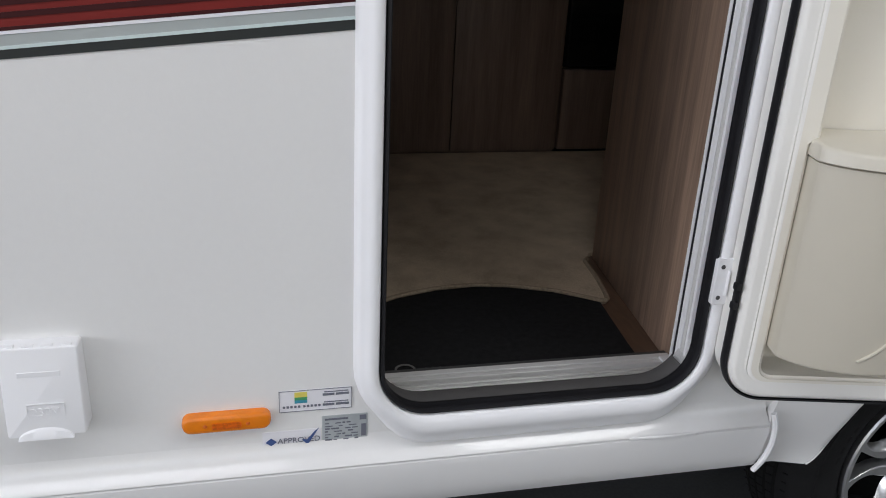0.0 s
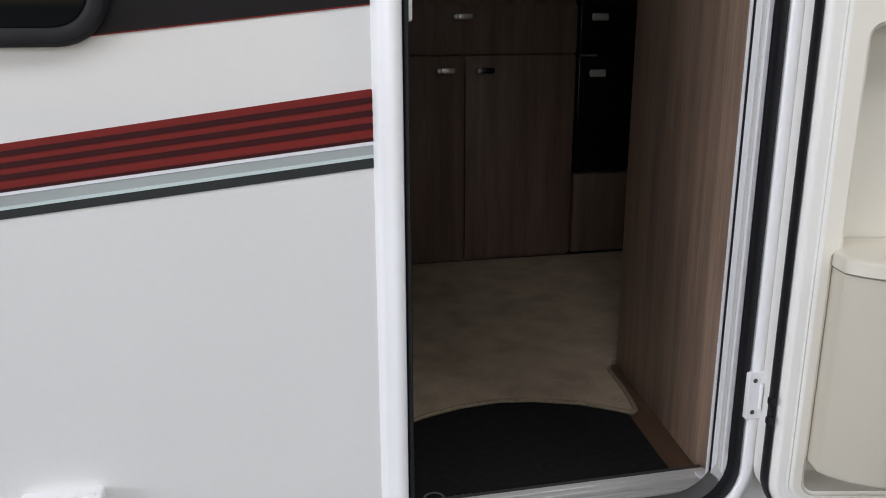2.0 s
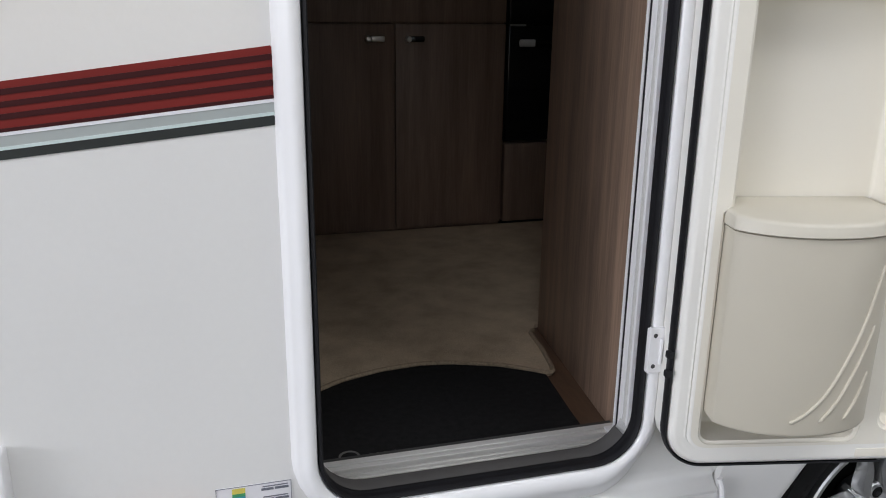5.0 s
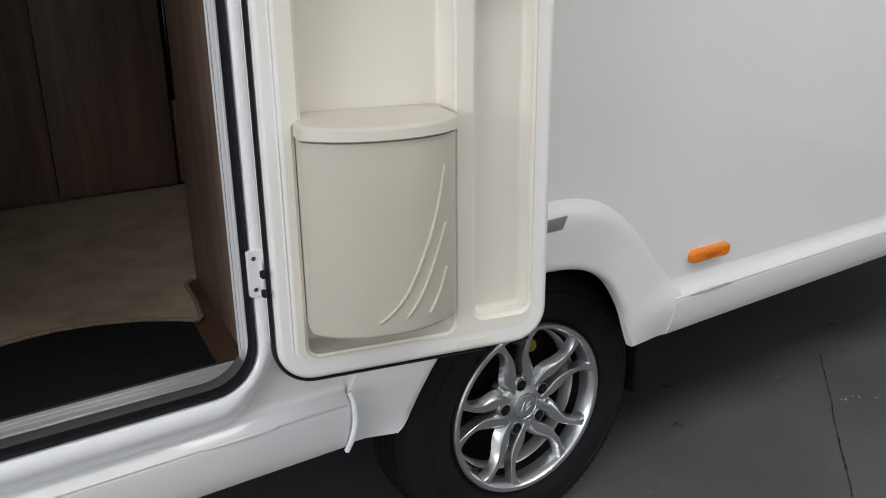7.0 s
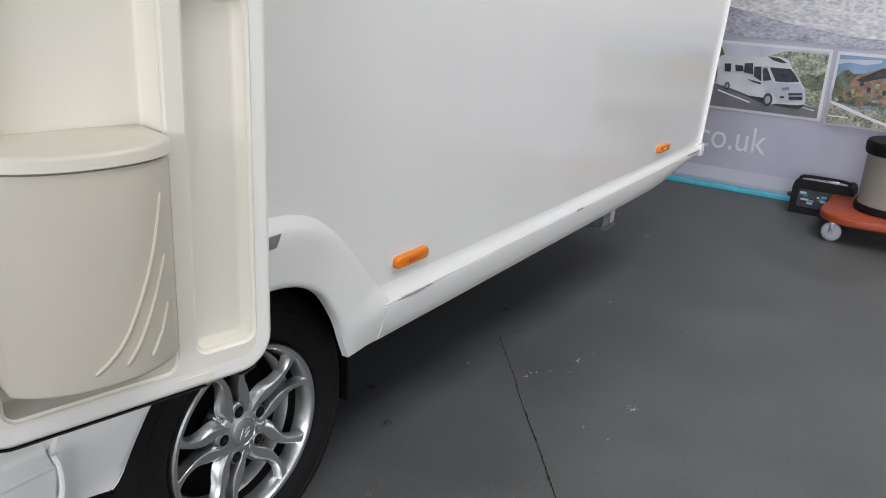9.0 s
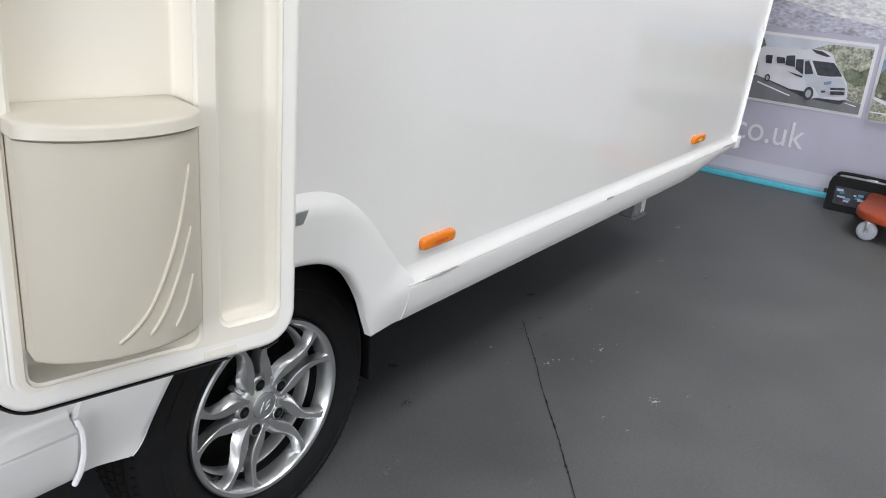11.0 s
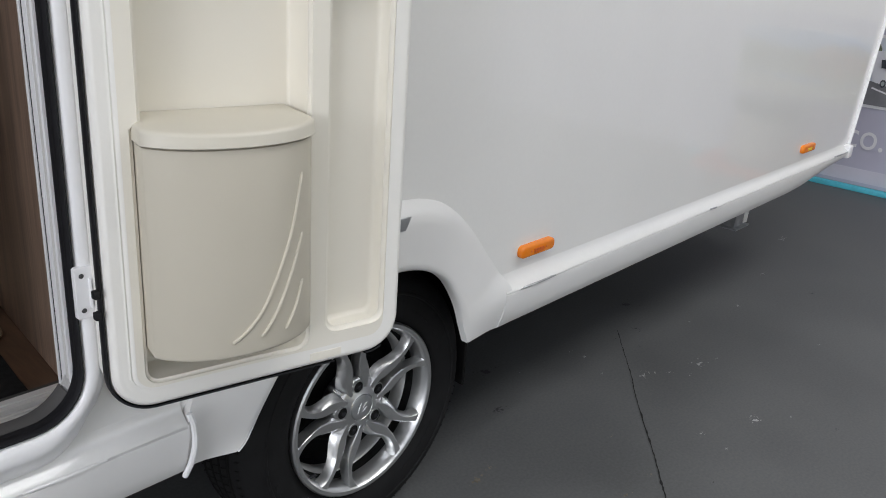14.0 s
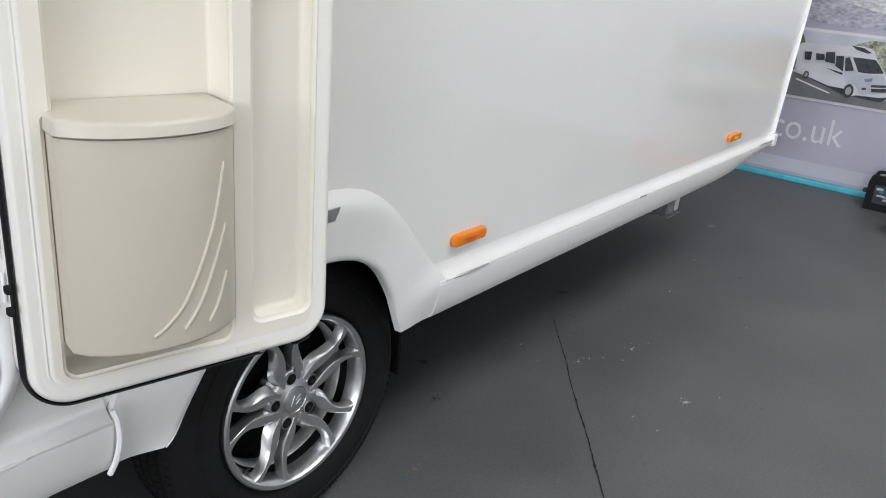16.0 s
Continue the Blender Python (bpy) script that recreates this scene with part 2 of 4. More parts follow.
def offset(path, d):
    """The counter-clockwise path grown outward by d."""
    out, n = [], len(path)
    for i in range(n):
        a, b, c = Vector(path[i - 1]), Vector(path[i]), Vector(path[(i + 1) % n])
        e, f = (b - a), (c - b)
        e = e.normalized() if e.length > 1e-9 else f.normalized()
        f = f.normalized() if f.length > 1e-9 else e
        m = Vector((e.y + f.y, -e.x - f.x))
        m = m.normalized() if m.length > 1e-6 else Vector((e.y, -e.x))
        k = max(0.5, m.dot(Vector((e.y, -e.x))))
        out.append((b.x + m.x * d / k, b.y + m.y * d / k))
    return out


def loft(loops, cap_first=False, cap_last=False, closed=True, bm=None):
    bm = bm or bmesh.new()
    rows = [[bm.verts.new(p) for p in loop] for loop in loops]
    for r0, r1 in zip(rows, rows[1:]):
        n = len(r0)
        for i in range(n if closed else n - 1):
            j = (i + 1) % n
            bm.faces.new((r0[i], r0[j], r1[j], r1[i]))
    if cap_first:
        bm.faces.new(rows[0])
    if cap_last:
        bm.faces.new(rows[-1])
    return bm


def ring(path, profile, at, bm=None, caps=(False, False)):
    """A closed moulding: profile rows (outward offset, height), at(u, v, height) gives the place."""
    return loft([[at(u, v, h) for u, v in offset(path, o)] for o, h in profile], *caps, bm=bm)


def plate(outline, holes, thick, bevel, at):
    """A flat plate with holes, built from a filled curve. at(u, v, height): its front is at height 0, its back at -thick."""
    cu = bpy.data.curves.new("scratch", "CURVE")
    cu.dimensions, cu.fill_mode = "2D", "BOTH"
    cu.extrude, cu.bevel_depth, cu.bevel_resolution, cu.offset = max(1e-4, thick / 2 - bevel), bevel, 2, -bevel
    for path in (outline, *holes):
        sp = cu.splines.new("POLY")
        sp.points.add(len(path) - 1)
        for p, q in zip(sp.points, path):
            p.co = (q[0], q[1], 0, 1)
        sp.use_cyclic_u = True
    ob = bpy.data.objects.new("scratch", cu)
    scene.collection.objects.link(ob)
    dg = bpy.context.evaluated_depsgraph_get()
    me = bpy.data.meshes.new_from_object(ob.evaluated_get(dg))
    bpy.data.objects.remove(ob)
    bm = bmesh.new()
    bm.from_mesh(me)
    bpy.data.meshes.remove(me)
    bmesh.ops.remove_doubles(bm, verts=bm.verts, dist=1e-5)
    for v in bm.verts:
        v.co = Vector(at(v.co.x, v.co.y, v.co.z - thick / 2))
    return bm


def lettering(text, size, at, depth=0.0006, spacing=1.0):
    """Built-in font, laid out from its lower left corner."""
    cu = bpy.data.curves.new("scratch", "FONT")
    cu.body, cu.size, cu.extrude, cu.space_character = text, size, depth / 2, spacing
    ob = bpy.data.objects.new("scratch", cu)
    scene.collection.objects.link(ob)
    dg = bpy.context.evaluated_depsgraph_get()
    me = bpy.data.meshes.new_from_object(ob.evaluated_get(dg))
    bpy.data.objects.remove(ob)
    bm = bmesh.new()
    bm.from_mesh(me)
    bpy.data.meshes.remove(me)
    for v in bm.verts:
        v.co = Vector(at(v.co.x, v.co.y, v.co.z))
    return bm


def sweep(points, radii, sides=8, bm=None, flat=1.0):
    """A tube along points with a radius for each."""
    loops = []
    pts = [Vector(p) for p in points]
    side = None
    for i, p in enumerate(pts):
        d = (pts[min(i + 1, len(pts) - 1)] - pts[max(i - 1, 0)]).normalized()
        if side is None:
            side = d.orthogonal().normalized()
        side = (side - d * side.dot(d)).normalized()
        up = d.cross(side)
        r = radii[i] if isinstance(radii, (list, tuple)) else radii
        loops.append([p + side * r * math.cos(2 * math.pi * k / sides) + up * r * flat * math.sin(2 * math.pi * k / sides) for k in range(sides)])
    return loft(loops, True, True, bm=bm)


def lathe(profile, center, axis="Y", n=48, bm=None, arc=360):
    """Profile rows (radius, height along the axis)."""
    loops = []
    c = Vector(center)
    for r, h in profile:
        lp = []
        for k in range(n):
            a = radians(arc) * k / n
            if axis == "Y":
                lp.append(c + Vector((r * math.cos(a), h, r * math.sin(a))))
            elif axis == "Z":
                lp.append(c + Vector((r * math.cos(a), r * math.sin(a), h)))
            else:
                lp.append(c + Vector((h, r * math.cos(a), r * math.sin(a))))
        loops.append(lp)
    return loft(loops, bm=bm)


def on_side(y):
    """A place on the caravan's side: height stands out from the wall, towards the camera."""
    return lambda x, z, h: (x, y - h, z)


def bez(p, n=16):
    """A smooth line through the points p."""
    p = [Vector(q) for q in p]
    out = []
    for i in range(len(p) - 1):
        a, b, c, d = p[max(i - 1, 0)], p[i], p[i + 1], p[min(i + 2, len(p) - 1)]
        for k in range(n):
            t = k / n
            out.append(0.5 * ((2 * b) + (c - a) * t + (2 * a - 5 * b + 4 * c - d) * t * t + (3 * b - a - 3 * c + d) * t ** 3))
    return out + [p[-1]]


# ---- the hall ----
X0, X1, Y0, Y1, ZH = -8.0, 5.66, -6.0, 5.0, 4.4
hall_floor = tagged(link("floor", box(X0 - 0.2, Y0 - 8, -0.2, X1 + 0.2, Y1, 0.0), M_CONCRETE), "grey painted concrete showroom floor with scuffs", "floor", kind="structure")
tagged(link("wall_east", box(X1, Y0, 0, X1 + 0.2, Y1, ZH), M_HALL), "pale clad wall behind the printed banner", "wall", kind="structure")
tagged(link("wall_west", plate([(Y0, 0), (Y1, 0), (Y1, ZH), (Y0, ZH)], [[(-5.3, 0.02), (-5.3, 3.5), (-0.7, 3.5), (-0.7, 0.02)]], 0.2, 0, lambda u, v, h: (X0 + h, u, v)), M_HALL), "pale clad wall with an open roller door", "wall", kind="structure")
tagged(link("wall_north", box(X0 - 0.2, Y1, 0, X1 + 0.2, Y1 + 0.2, ZH), M_HALL), "pale clad wall behind the caravan", "wall", kind="structure")
tagged(link("wall_south", plate([(X0 - 0.2, 0), (X1 + 0.2, 0), (X1 + 0.2, ZH), (X0 - 0.2, ZH)],
                                [[(-4.8, 0.02), (-4.8, 3.5), (0.4, 3.5), (0.4, 0.02)], [(1.7, 0.02), (1.7, 3.5), (5.1, 3.5), (5.1, 0.02)]], 0.2, 0, lambda u, v, h: (u, Y0 + h, v)), M_HALL),
       "pale clad wall with two open roller doors", "wall", kind="structure")
tagged(link("ceiling", plate([(X0 - 0.2, Y0 - 0.2), (X1 + 0.2, Y0 - 0.2), (X1 + 0.2, Y1 + 0.2), (X0 - 0.2, Y1 + 0.2)],
                             [[(x - 2.0, y - 0.8), (x - 2.0, y + 0.8), (x + 2.0, y + 0.8), (x + 2.0, y - 0.8)] for x, y in ((3.2, -2.2), (-2.0, -2.2))], 0.15, 0, lambda u, v, h: (u, v, ZH + 0.15 + h)), M_CEIL), "white sheeted showroom roof with two roof lights", "ceiling", kind="structure")

# ---- the caravan ----
caravan = thing("caravan", "white touring caravan with red side stripes and its door open", "caravan")
XB, YB, ZT = -2.6, 2.12, 2.55     # rear end, far side, roof
ZC = 0.550                        # crease of the side wall


def front_x(z):
    return 3.86 + 0.197 * (z - 0.56) + 0.088


# side wall, with the doorway and the wheel arch cut through
DOORWAY = rrect(0.036, 0.632, 0.540, 2.36, 0.075)
arch_in = [(1.113 - 0.335 * math.cos(radians(a)), 0.557 + 0.20 * math.sin(radians(a)) ** 0.8) for a in range(0, 181, 10)]
wall_out = [(XB, 0.555), (0.74, 0.555)] + [(x, z) for x, z in arch_in if z > 0.556] + [(1.46, 0.555), (front_x(0.555), 0.555), (front_x(ZT), ZT), (XB, ZT)]
part("side_wall", plate(wall_out, [DOORWAY[::-1]], 0.032, 0.0, on_side(0.0)), M_WALL, caravan, "glossy white flat side panel", smooth=30)
shell = box(XB, YB - 0.03, 0.5, 3.95, YB, ZT)
box(XB, 0.034, 0.5, XB + 0.03, YB - 0.031, ZT, bm=shell)
part("outer_shell", shell, M_INNER, caravan)
part("roof_shell", box(XB, 0.0, ZT + 0.002, front_x(ZT) + 0.05, YB, ZT + 0.05, 0.01), M_WALL, caravan)
fr = loft([[(front_x(z) + o, y, z) for z in (0.5, 1.2, 1.9, ZT)] for o, y in ((0.0, 0.034), (0.14, 0.4), (0.18, 1.0), (0.14, 1.7), (0.0, YB))], closed=False)
bmesh.ops.solidify(fr, geom=fr.faces[:], thickness=0.02)
part("front_panel", fr, M_WALL, caravan)
under = box(XB, 0.040, 0.50, 0.70, YB - 0.035, 0.555)
box(0.70, 0.36, 0.50, 1.52, YB - 0.035, 0.555, bm=under)
box(1.52, 0.040, 0.50, 3.93, YB - 0.035, 0.555, bm=under)
part("underfloor", under, M_BLACK, caravan, "black underside board")
well = box(0.70, 0.34, 0.30, 1.52, 0.36, 0.86)
box(0.70, 0.036, 0.86, 1.52, 0.36, 0.875, bm=well)
box(0.685, 0.036, 0.5, 0.70, 0.36, 0.875, bm=well)
box(1.52, 0.036, 0.5, 1.535, 0.36, 0.875, bm=well)
part("wheel_housing", well, M_BLACK, caravan, "black wheel housing")
ch = box(XB + 0.3, 0.42, 0.36, 3.9, 0.47, 0.50, 0.004)
box(XB + 0.3, 1.62, 0.36, 3.9, 1.67, 0.50, 0.004, bm=ch)
sweep([(1.189, 0.30, 0.319), (1.189, 1.85, 0.319)], 0.035, 12, bm=ch)
part("chassis", ch, M_STEEL, caravan, "galvanised chassis rails and axle")


# corner trim along the leaning front edge
ct = loft([[(front_x(z) + a, b, z) for a, b in ((-0.010, 0.0), (-0.010, -0.006), (-0.006, -0.011), (-0.001, -0.007), (0.003, -0.011), (0.009, -0.006), (0.009, 0.03))] for z in (0.545, 1.0, 1.6, 2.2, ZT)], True, True)
part("corner_trim", ct, M_TRIM, caravan, "white corner awning rail")


RISE = 0.0058                     # of the front skirt's crease, for each metre forward of the arch


def crease(x):
    return ZC + RISE * max(0.0, x - 1.5)


def skirt(name, x0, x1, foot0, foot1, parent, tail=0.0):
    """Bulging lower moulding and the skirt rail under its crease; the foot's height runs from foot0 to foot1, and rises over the tail."""
    top = [(0.0008, 0.596), (-0.0004, 0.588), (-0.0022, 0.580), (-0.006, 0.571), (-0.012, 0.564), (-0.020, 0.557), (-0.026, ZC + 0.003)]
    rail = [(-0.020, ZC + 0.001, 0), (-0.026, ZC - 0.002, 0), (-0.0265, ZC - 0.012, 0), (-0.018, 0.033, 1), (-0.008, 0.006, 1), (-0.003, 0.0, 1), (0.02, 0.0, 1), (0.02, ZC, 0)]
    n = 16
    xs = [x0 + (x1 - x0) * i / n for i in range(n + 1)]

    def low(x, z):
        k = max(0.0, (x - (x1 - tail)) / tail) if tail else 0.0
        z += foot0 + (foot1 - foot0) * (x - x0) / (x1 - x0)
        return z + (crease(x) - 0.018 - z) * k * 0.9

    def up(x, z):
        return z + (crease(x) - ZC) * (0.600 - z) / 0.05
    a = loft([[(x, y, up(x, z)) for y, z in top] + [(x, 0.001, crease(x)), (x, 0.001, 0.596)] for x in xs], True, True)
    part(name + "_moulding", a, M_WALL, parent)
    b = loft([[(x, y, low(x, z) if f else z + crease(x) - ZC) for y, z, f in rail] for x in xs], True, True)
    part(name + "_rail", b, M_SKIRT, parent, "white plastic side skirt")


skirt("rear_skirt", XB, 0.694, 0.462, 0.455, caravan)
skirt("front_skirt", 1.508, 3.90, 0.459, 0.480, caravan, tail=0.50)
# end cap of the front skirt and the joint strip before the arch
part("skirt_end_cap", box(3.893, -0.031, 0.534, 3.945, 0.01, 0.588, 0.007), M_TRIM, caravan)
strip = sweep(bez([(0.693, -0.029, 0.577), (0.698, -0.033, 0.556), (0.699, -0.033, 0.52), (0.695, -0.026, 0.484), (0.688, -0.016, 0.455)], 6), 0.0050, 8)
part("joint_strip", strip, M_TRIM, caravan, "white plastic joint strip on the skirt")
# thin lips where the skirt lifts from the wall
for x0, x1 in ((0.44, 0.56), (1.56, 1.70), (3.72, 3.90), (2.55, 2.60)):
    part("skirt_clip", sweep(bez([(x0, -0.024, crease(x0) + 0.002), ((x0 + x1) / 2, -0.030, crease(x0) + 0.0045), (x1, -0.025, crease(x1) + 0.001)], 6), 0.0026, 6, flat=0.5), M_STEEL if x0 > 1 else M_SKIRT, caravan, "bare metal clip strip" if x0 > 1 else "white plastic clip strip")


# the bulging wheel arch
def evenly(points, n):
    """n places at even steps along a smooth line through the points."""
    line = bez([(a, b, 0) for a, b in points], 12)
    run = [0.0]
    for a, b in zip(line, line[1:]):
        run.append(run[-1] + (b - a).length)
    out, k = [], 0
    for i in range(n):
        d = run[-1] * i / (n - 1)
        while k < len(run) - 2 and run[k + 1] < d:
            k += 1
        f = (d - run[k]) / max(1e-9, run[k + 1] - run[k])
        q = line[k].lerp(line[k + 1], min(1, f))
        out.append((q.x, q.y))
    return out


def arch_shape():
    """Half of the outline from the crown to the foot, mirrored about the middle."""
    cx, n = 1.113, 30
    outer = evenly([(cx, 0.834), (1.20, 0.830), (1.25, 0.821), (1.295, 0.804), (1.346, 0.769), (1.40, 0.717), (1.442, 0.667), (1.488, 0.615), (1.524, 0.572), (1.533, 0.548), (1.532, 0.50), (1.522, 0.460)], n)
    inner = evenly([(cx, 0.700), (1.185, 0.693), (1.240, 0.676), (1.293, 0.640), (1.338, 0.574), (1.362, 0.515), (1.380, 0.470)], n)
    rear = evenly([(cx, 0.697), (1.04, 0.690), (0.98, 0.668), (0.922, 0.630), (0.873, 0.584), (0.83, 0.520), (0.803, 0.475), (0.786, 0.460)], n)
    loops = []
    for f in (-1, 0.0, 0.012, 0.04, 0.12, 0.30, 0.50, 0.68, 0.80, 0.88, 0.94, 0.98, 1.0, 2):
        halves = []
        for i in [-k for k in range(n - 1, 0, -1)] + list(range(n)):
            (ix, iz), (ox, oz) = (rear if i < 0 else inner)[abs(i)], outer[abs(i)]
            if i < 0:
                ix = 2 * cx - ix
            g = max(0.0, min(1.0, f))
            low = max(0.0, min(1.0, (0.60 - oz) / 0.05))
            flank = max(0.0, min(1.0, (ox - 1.25) / 0.15)) * (1 - low)
            crown = 0.030 * (1 - max(0.0, (g - 0.72) / 0.28) ** 2.2)
            slope = 0.030 - 0.027 * g ** 1.6
            foot = 0.030 - 0.004 * g
            hh = crown * (1 - flank - low) + slope * flank + foot * low
            if f < 0:
                hh = 0.006
            elif f < 0.03:
                hh -= 0.006 * (1 - f / 0.03)
            elif f > 1:
                hh = -0.02
            x = ix + (ox - ix) * g
            if f > 0:
                hh -= 0.020 * max(0.0, (0.552 - (iz + (oz - iz) * g)) / 0.085) ** 1.5 * min(1.0, 0.35 + g)
            halves.append((2 * cx - x if i < 0 else x, -hh, iz + (oz - iz) * g))
        loops.append(halves)
    return loft(loops, closed=False)


part("wheel_arch", arch_shape(), M_SKIRT, caravan, "white moulded wheel arch", smooth=50)
# small badge on the arch
badge = plate([(1.095, 0.783), (1.158, 0.783), (1.172, 0.808), (1.095, 0.808)], [], 0.004, 0.001, on_side(-0.032))
part("arch_badge", badge, M_STEEL, caravan, "small grey badge")

# wheel
HX, HY, HZ = 1.196, 0.099, 0.319
tyre = lathe([(0.196, 0.03), (0.204, 0.010), (0.222, -0.003), (0.250, -0.010), (0.278, -0.009), (0.302, 0.001), (0.316, 0.014), (0.324, 0.030), (0.3275, 0.05), (0.3285, 0.09),
              (0.3275, 0.13), (0.324, 0.150), (0.312, 0.168), (0.27, 0.186), (0.21, 0.178), (0.196, 0.16), (0.196, 0.03)], (HX, HY, HZ), n=96)
for v in tyre.verts:        # the weight flattens it on the floor
    v.co.z = max(v.co.z, 0.0005)
wheel = part("wheel", tyre, M_TYRE, caravan, "black tyre on a silver alloy rim")
for y in (0.045, 0.075, 0.105, 0.135):
    groove = lathe([(0.3265, y - 0.004), (0.3291, y - 0.003), (0.3291, y + 0.003), (0.3265, y + 0.004)], (HX, HY, HZ), n=96)
    for v in groove.verts:
        v.co.z = max(v.co.z, 0.0004)
    part("tread_groove", groove, M_BLACK, wheel)
part("sidewall_line", lathe([(0.270, -0.009), (0.272, -0.0115), (0.276, -0.0115), (0.278, -0.008)], (HX, HY, HZ), n=72), M_TYRE, wheel)
rim = lathe([(0.196, 0.04), (0.2055, 0.004), (0.2055, -0.004), (0.202, -0.0075), (0.194, -0.0065), (0.190, -0.002), (0.186, 0.014), (0.182, 0.034)], (HX, HY, HZ), n=72)
part("rim", rim, M_ALLOY, wheel, "silver alloy rim")
# barrel shading is painted: black groove, paler lit band, dark shaded back
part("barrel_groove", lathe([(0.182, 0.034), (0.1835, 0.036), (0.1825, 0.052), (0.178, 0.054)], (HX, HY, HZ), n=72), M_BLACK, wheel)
part("barrel_band", lathe([(0.178, 0.054), (0.174, 0.058), (0.171, 0.085), (0.172, 0.088)], (HX, HY, HZ), n=72), M_BARREL_LIT, wheel)
part("rim_barrel", lathe([(0.172, 0.088), (0.171, 0.11), (0.17, 0.15)], (HX, HY, HZ), n=72), M_BARREL_SHADE, wheel)
# black all over, so that the gaps between the spokes look deep in shade
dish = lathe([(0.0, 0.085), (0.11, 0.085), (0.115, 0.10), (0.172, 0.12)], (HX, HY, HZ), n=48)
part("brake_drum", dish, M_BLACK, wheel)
part("brake_marker", lathe([(0.0, 0.0), (0.013, 0.001), (0.016, 0.006), (0.016, 0.03)], (1.262, 0.172, 0.425), n=16), M_BRASS, wheel, "yellow part behind the spokes")
HUB_Y = HY + 0.010
hubm = lathe([(0.0, 0.006), (0.030, 0.006), (0.0325, 0.0025), (0.035, 0.0045), (0.060, 0.0065), (0.068, 0.012), (0.074, 0.03), (0.060, 0.07)], (HX, HUB_Y, HZ), n=40)
part("hub", hubm, M_ALLOY, wheel)
part("hub_cap", lathe([(0.0, 0.0008), (0.026, 0.001), (0.030, 0.003), (0.031, 0.006)], (HX, HUB_Y, HZ), n=32), M_STEEL, wheel, "grey centre cap")
for pts in (((-0.014, -0.012), (-0.010, -0.003), (-0.004, 0.012)), ((0.001, -0.001), (0.006, 0.006), (0.013, 0.010)), ((0.0, -0.010), (0.006, -0.005), (0.013, -0.001))):
    part("cap_emblem", sweep([(HX + u, HUB_Y + 0.0004, HZ + v) for u, v in pts], [0.0008, 0.0020, 0.0008], 6), M_CHROME, wheel)

# half angles of the outer and inner edge of a petal-shaped spoke pair, by radius
PETAL = ((0.046, 16.0, 0.5), (0.060, 21.0, 1.0), (0.075, 26.5, 2.0), (0.090, 30.2, 5.5), (0.105, 31.6, 11.0), (0.122, 31.4, 17.5), (0.140, 30.0, 21.0), (0.158, 28.2, 21.4), (0.172, 26.8, 20.0), (0.184, 25.8, 17.4), (0.195, 25.2, 13.0))


def petal_edge(r, column):
    k = max(i for i in range(len(PETAL) - 1) if PETAL[i][0] <= r or i == 0)
    a, b, c, d = PETAL[max(k - 1, 0)], PETAL[k], PETAL[k + 1], PETAL[min(k + 2, len(PETAL) - 1)]
    f = (r - b[0]) / (c[0] - b[0])
    p, q, u, v = (row[column] for row in (a, b, c, d))
    return 0.5 * (2 * q + (u - p) * f + (2 * p - 5 * q + 4 * u - v) * f * f + (3 * q - p - 3 * u + v) * f ** 3)


def on_wheel(r, degrees, y):
    a = radians(degrees)
    return (HX + r * math.cos(a), HY + y, HZ + r * math.sin(a))


def spoke(sign, turn):
    """One curved arm of a spoke pair: a flat face, a wide sloping inner flank and a steep outer one."""
    loops = []
    n = 30
    for i in range(n + 1):
        t = i / n
        r = 0.048 + 0.147 * t
        o, q = petal_edge(r, 1), petal_edge(r, 2)
        d = 0.0145 - 0.0180 * t + 0.003 * math.sin(math.pi * t)
        w = o - q
        rows = ((q - 0.04 * w, 0.021 + d), (q + 0.12 * w, 0.010 + d), (q + 0.30 * w, 0.0016 + d), (q + 0.36 * w, d), (o - 0.10 * w, d), (o - 0.03 * w, 0.0014 + d), (o, 0.006 + d), (o + 0.4, 0.026 + d))
        loops.append([on_wheel(r, turn + sign * a, b) for a, b in rows])
    return loft(loops, True, True)


def web(turn):
    """The dished bridge between the two arms near the hub, with its ridge."""
    rows = [[on_wheel(r, turn + s * petal_edge(r, 2) * 1.02, y + (0.003 if abs(s) < 0.3 else 0.0)) for s in (-1, -0.5, 0, 0.5, 1)] for r, y in ((0.046, 0.018), (0.060, 0.019), (0.072, 0.023), (0.080, 0.030), (0.085, 0.040), (0.086, 0.052))]
    return loft(rows, closed=False)


for k in range(5):
    turn = 66 + 72 * k
    for sg in (-1, 1):
        part("spoke", spoke(sg, turn), M_ALLOY, wheel, smooth=24)
    part("spoke_web", web(turn), M_ALLOY, wheel, smooth=50)
    part("web_ridge", sweep([on_wheel(0.068, turn, 0.020), on_wheel(0.078, turn, 0.026), on_wheel(0.085, turn, 0.036)], [0.0012, 0.0022, 0.0018], 6), M_ALLOY, wheel)
    cx, _, cz = on_wheel(0.056, turn + 36, 0)
    # flat black disc on the hub face, painted as the shade in a lug recess
    part("lug_hole_shade", lathe([(0.0, 0.0), (0.0128, 0.0), (0.0140, 0.002)], (cx, HUB_Y + 0.0042, cz), n=20), M_BLACK, wheel)
    part("lug_collar", lathe([(0.0128, 0.003), (0.0131, -0.0008), (0.0146, -0.0008), (0.0160, 0.004)], (cx, HUB_Y + 0.0042, cz), n=20), M_ALLOY, wheel)
    # nut is coloured black too, as if sunk in that shade
    part("lug_nut", lathe([(0.0, -0.001), (0.0045, -0.001), (0.0062, 0.0005), (0.0062, 0.002)], (cx + 0.003, HUB_Y + 0.0032, cz - 0.003), n=6), M_RUBBER, wheel)
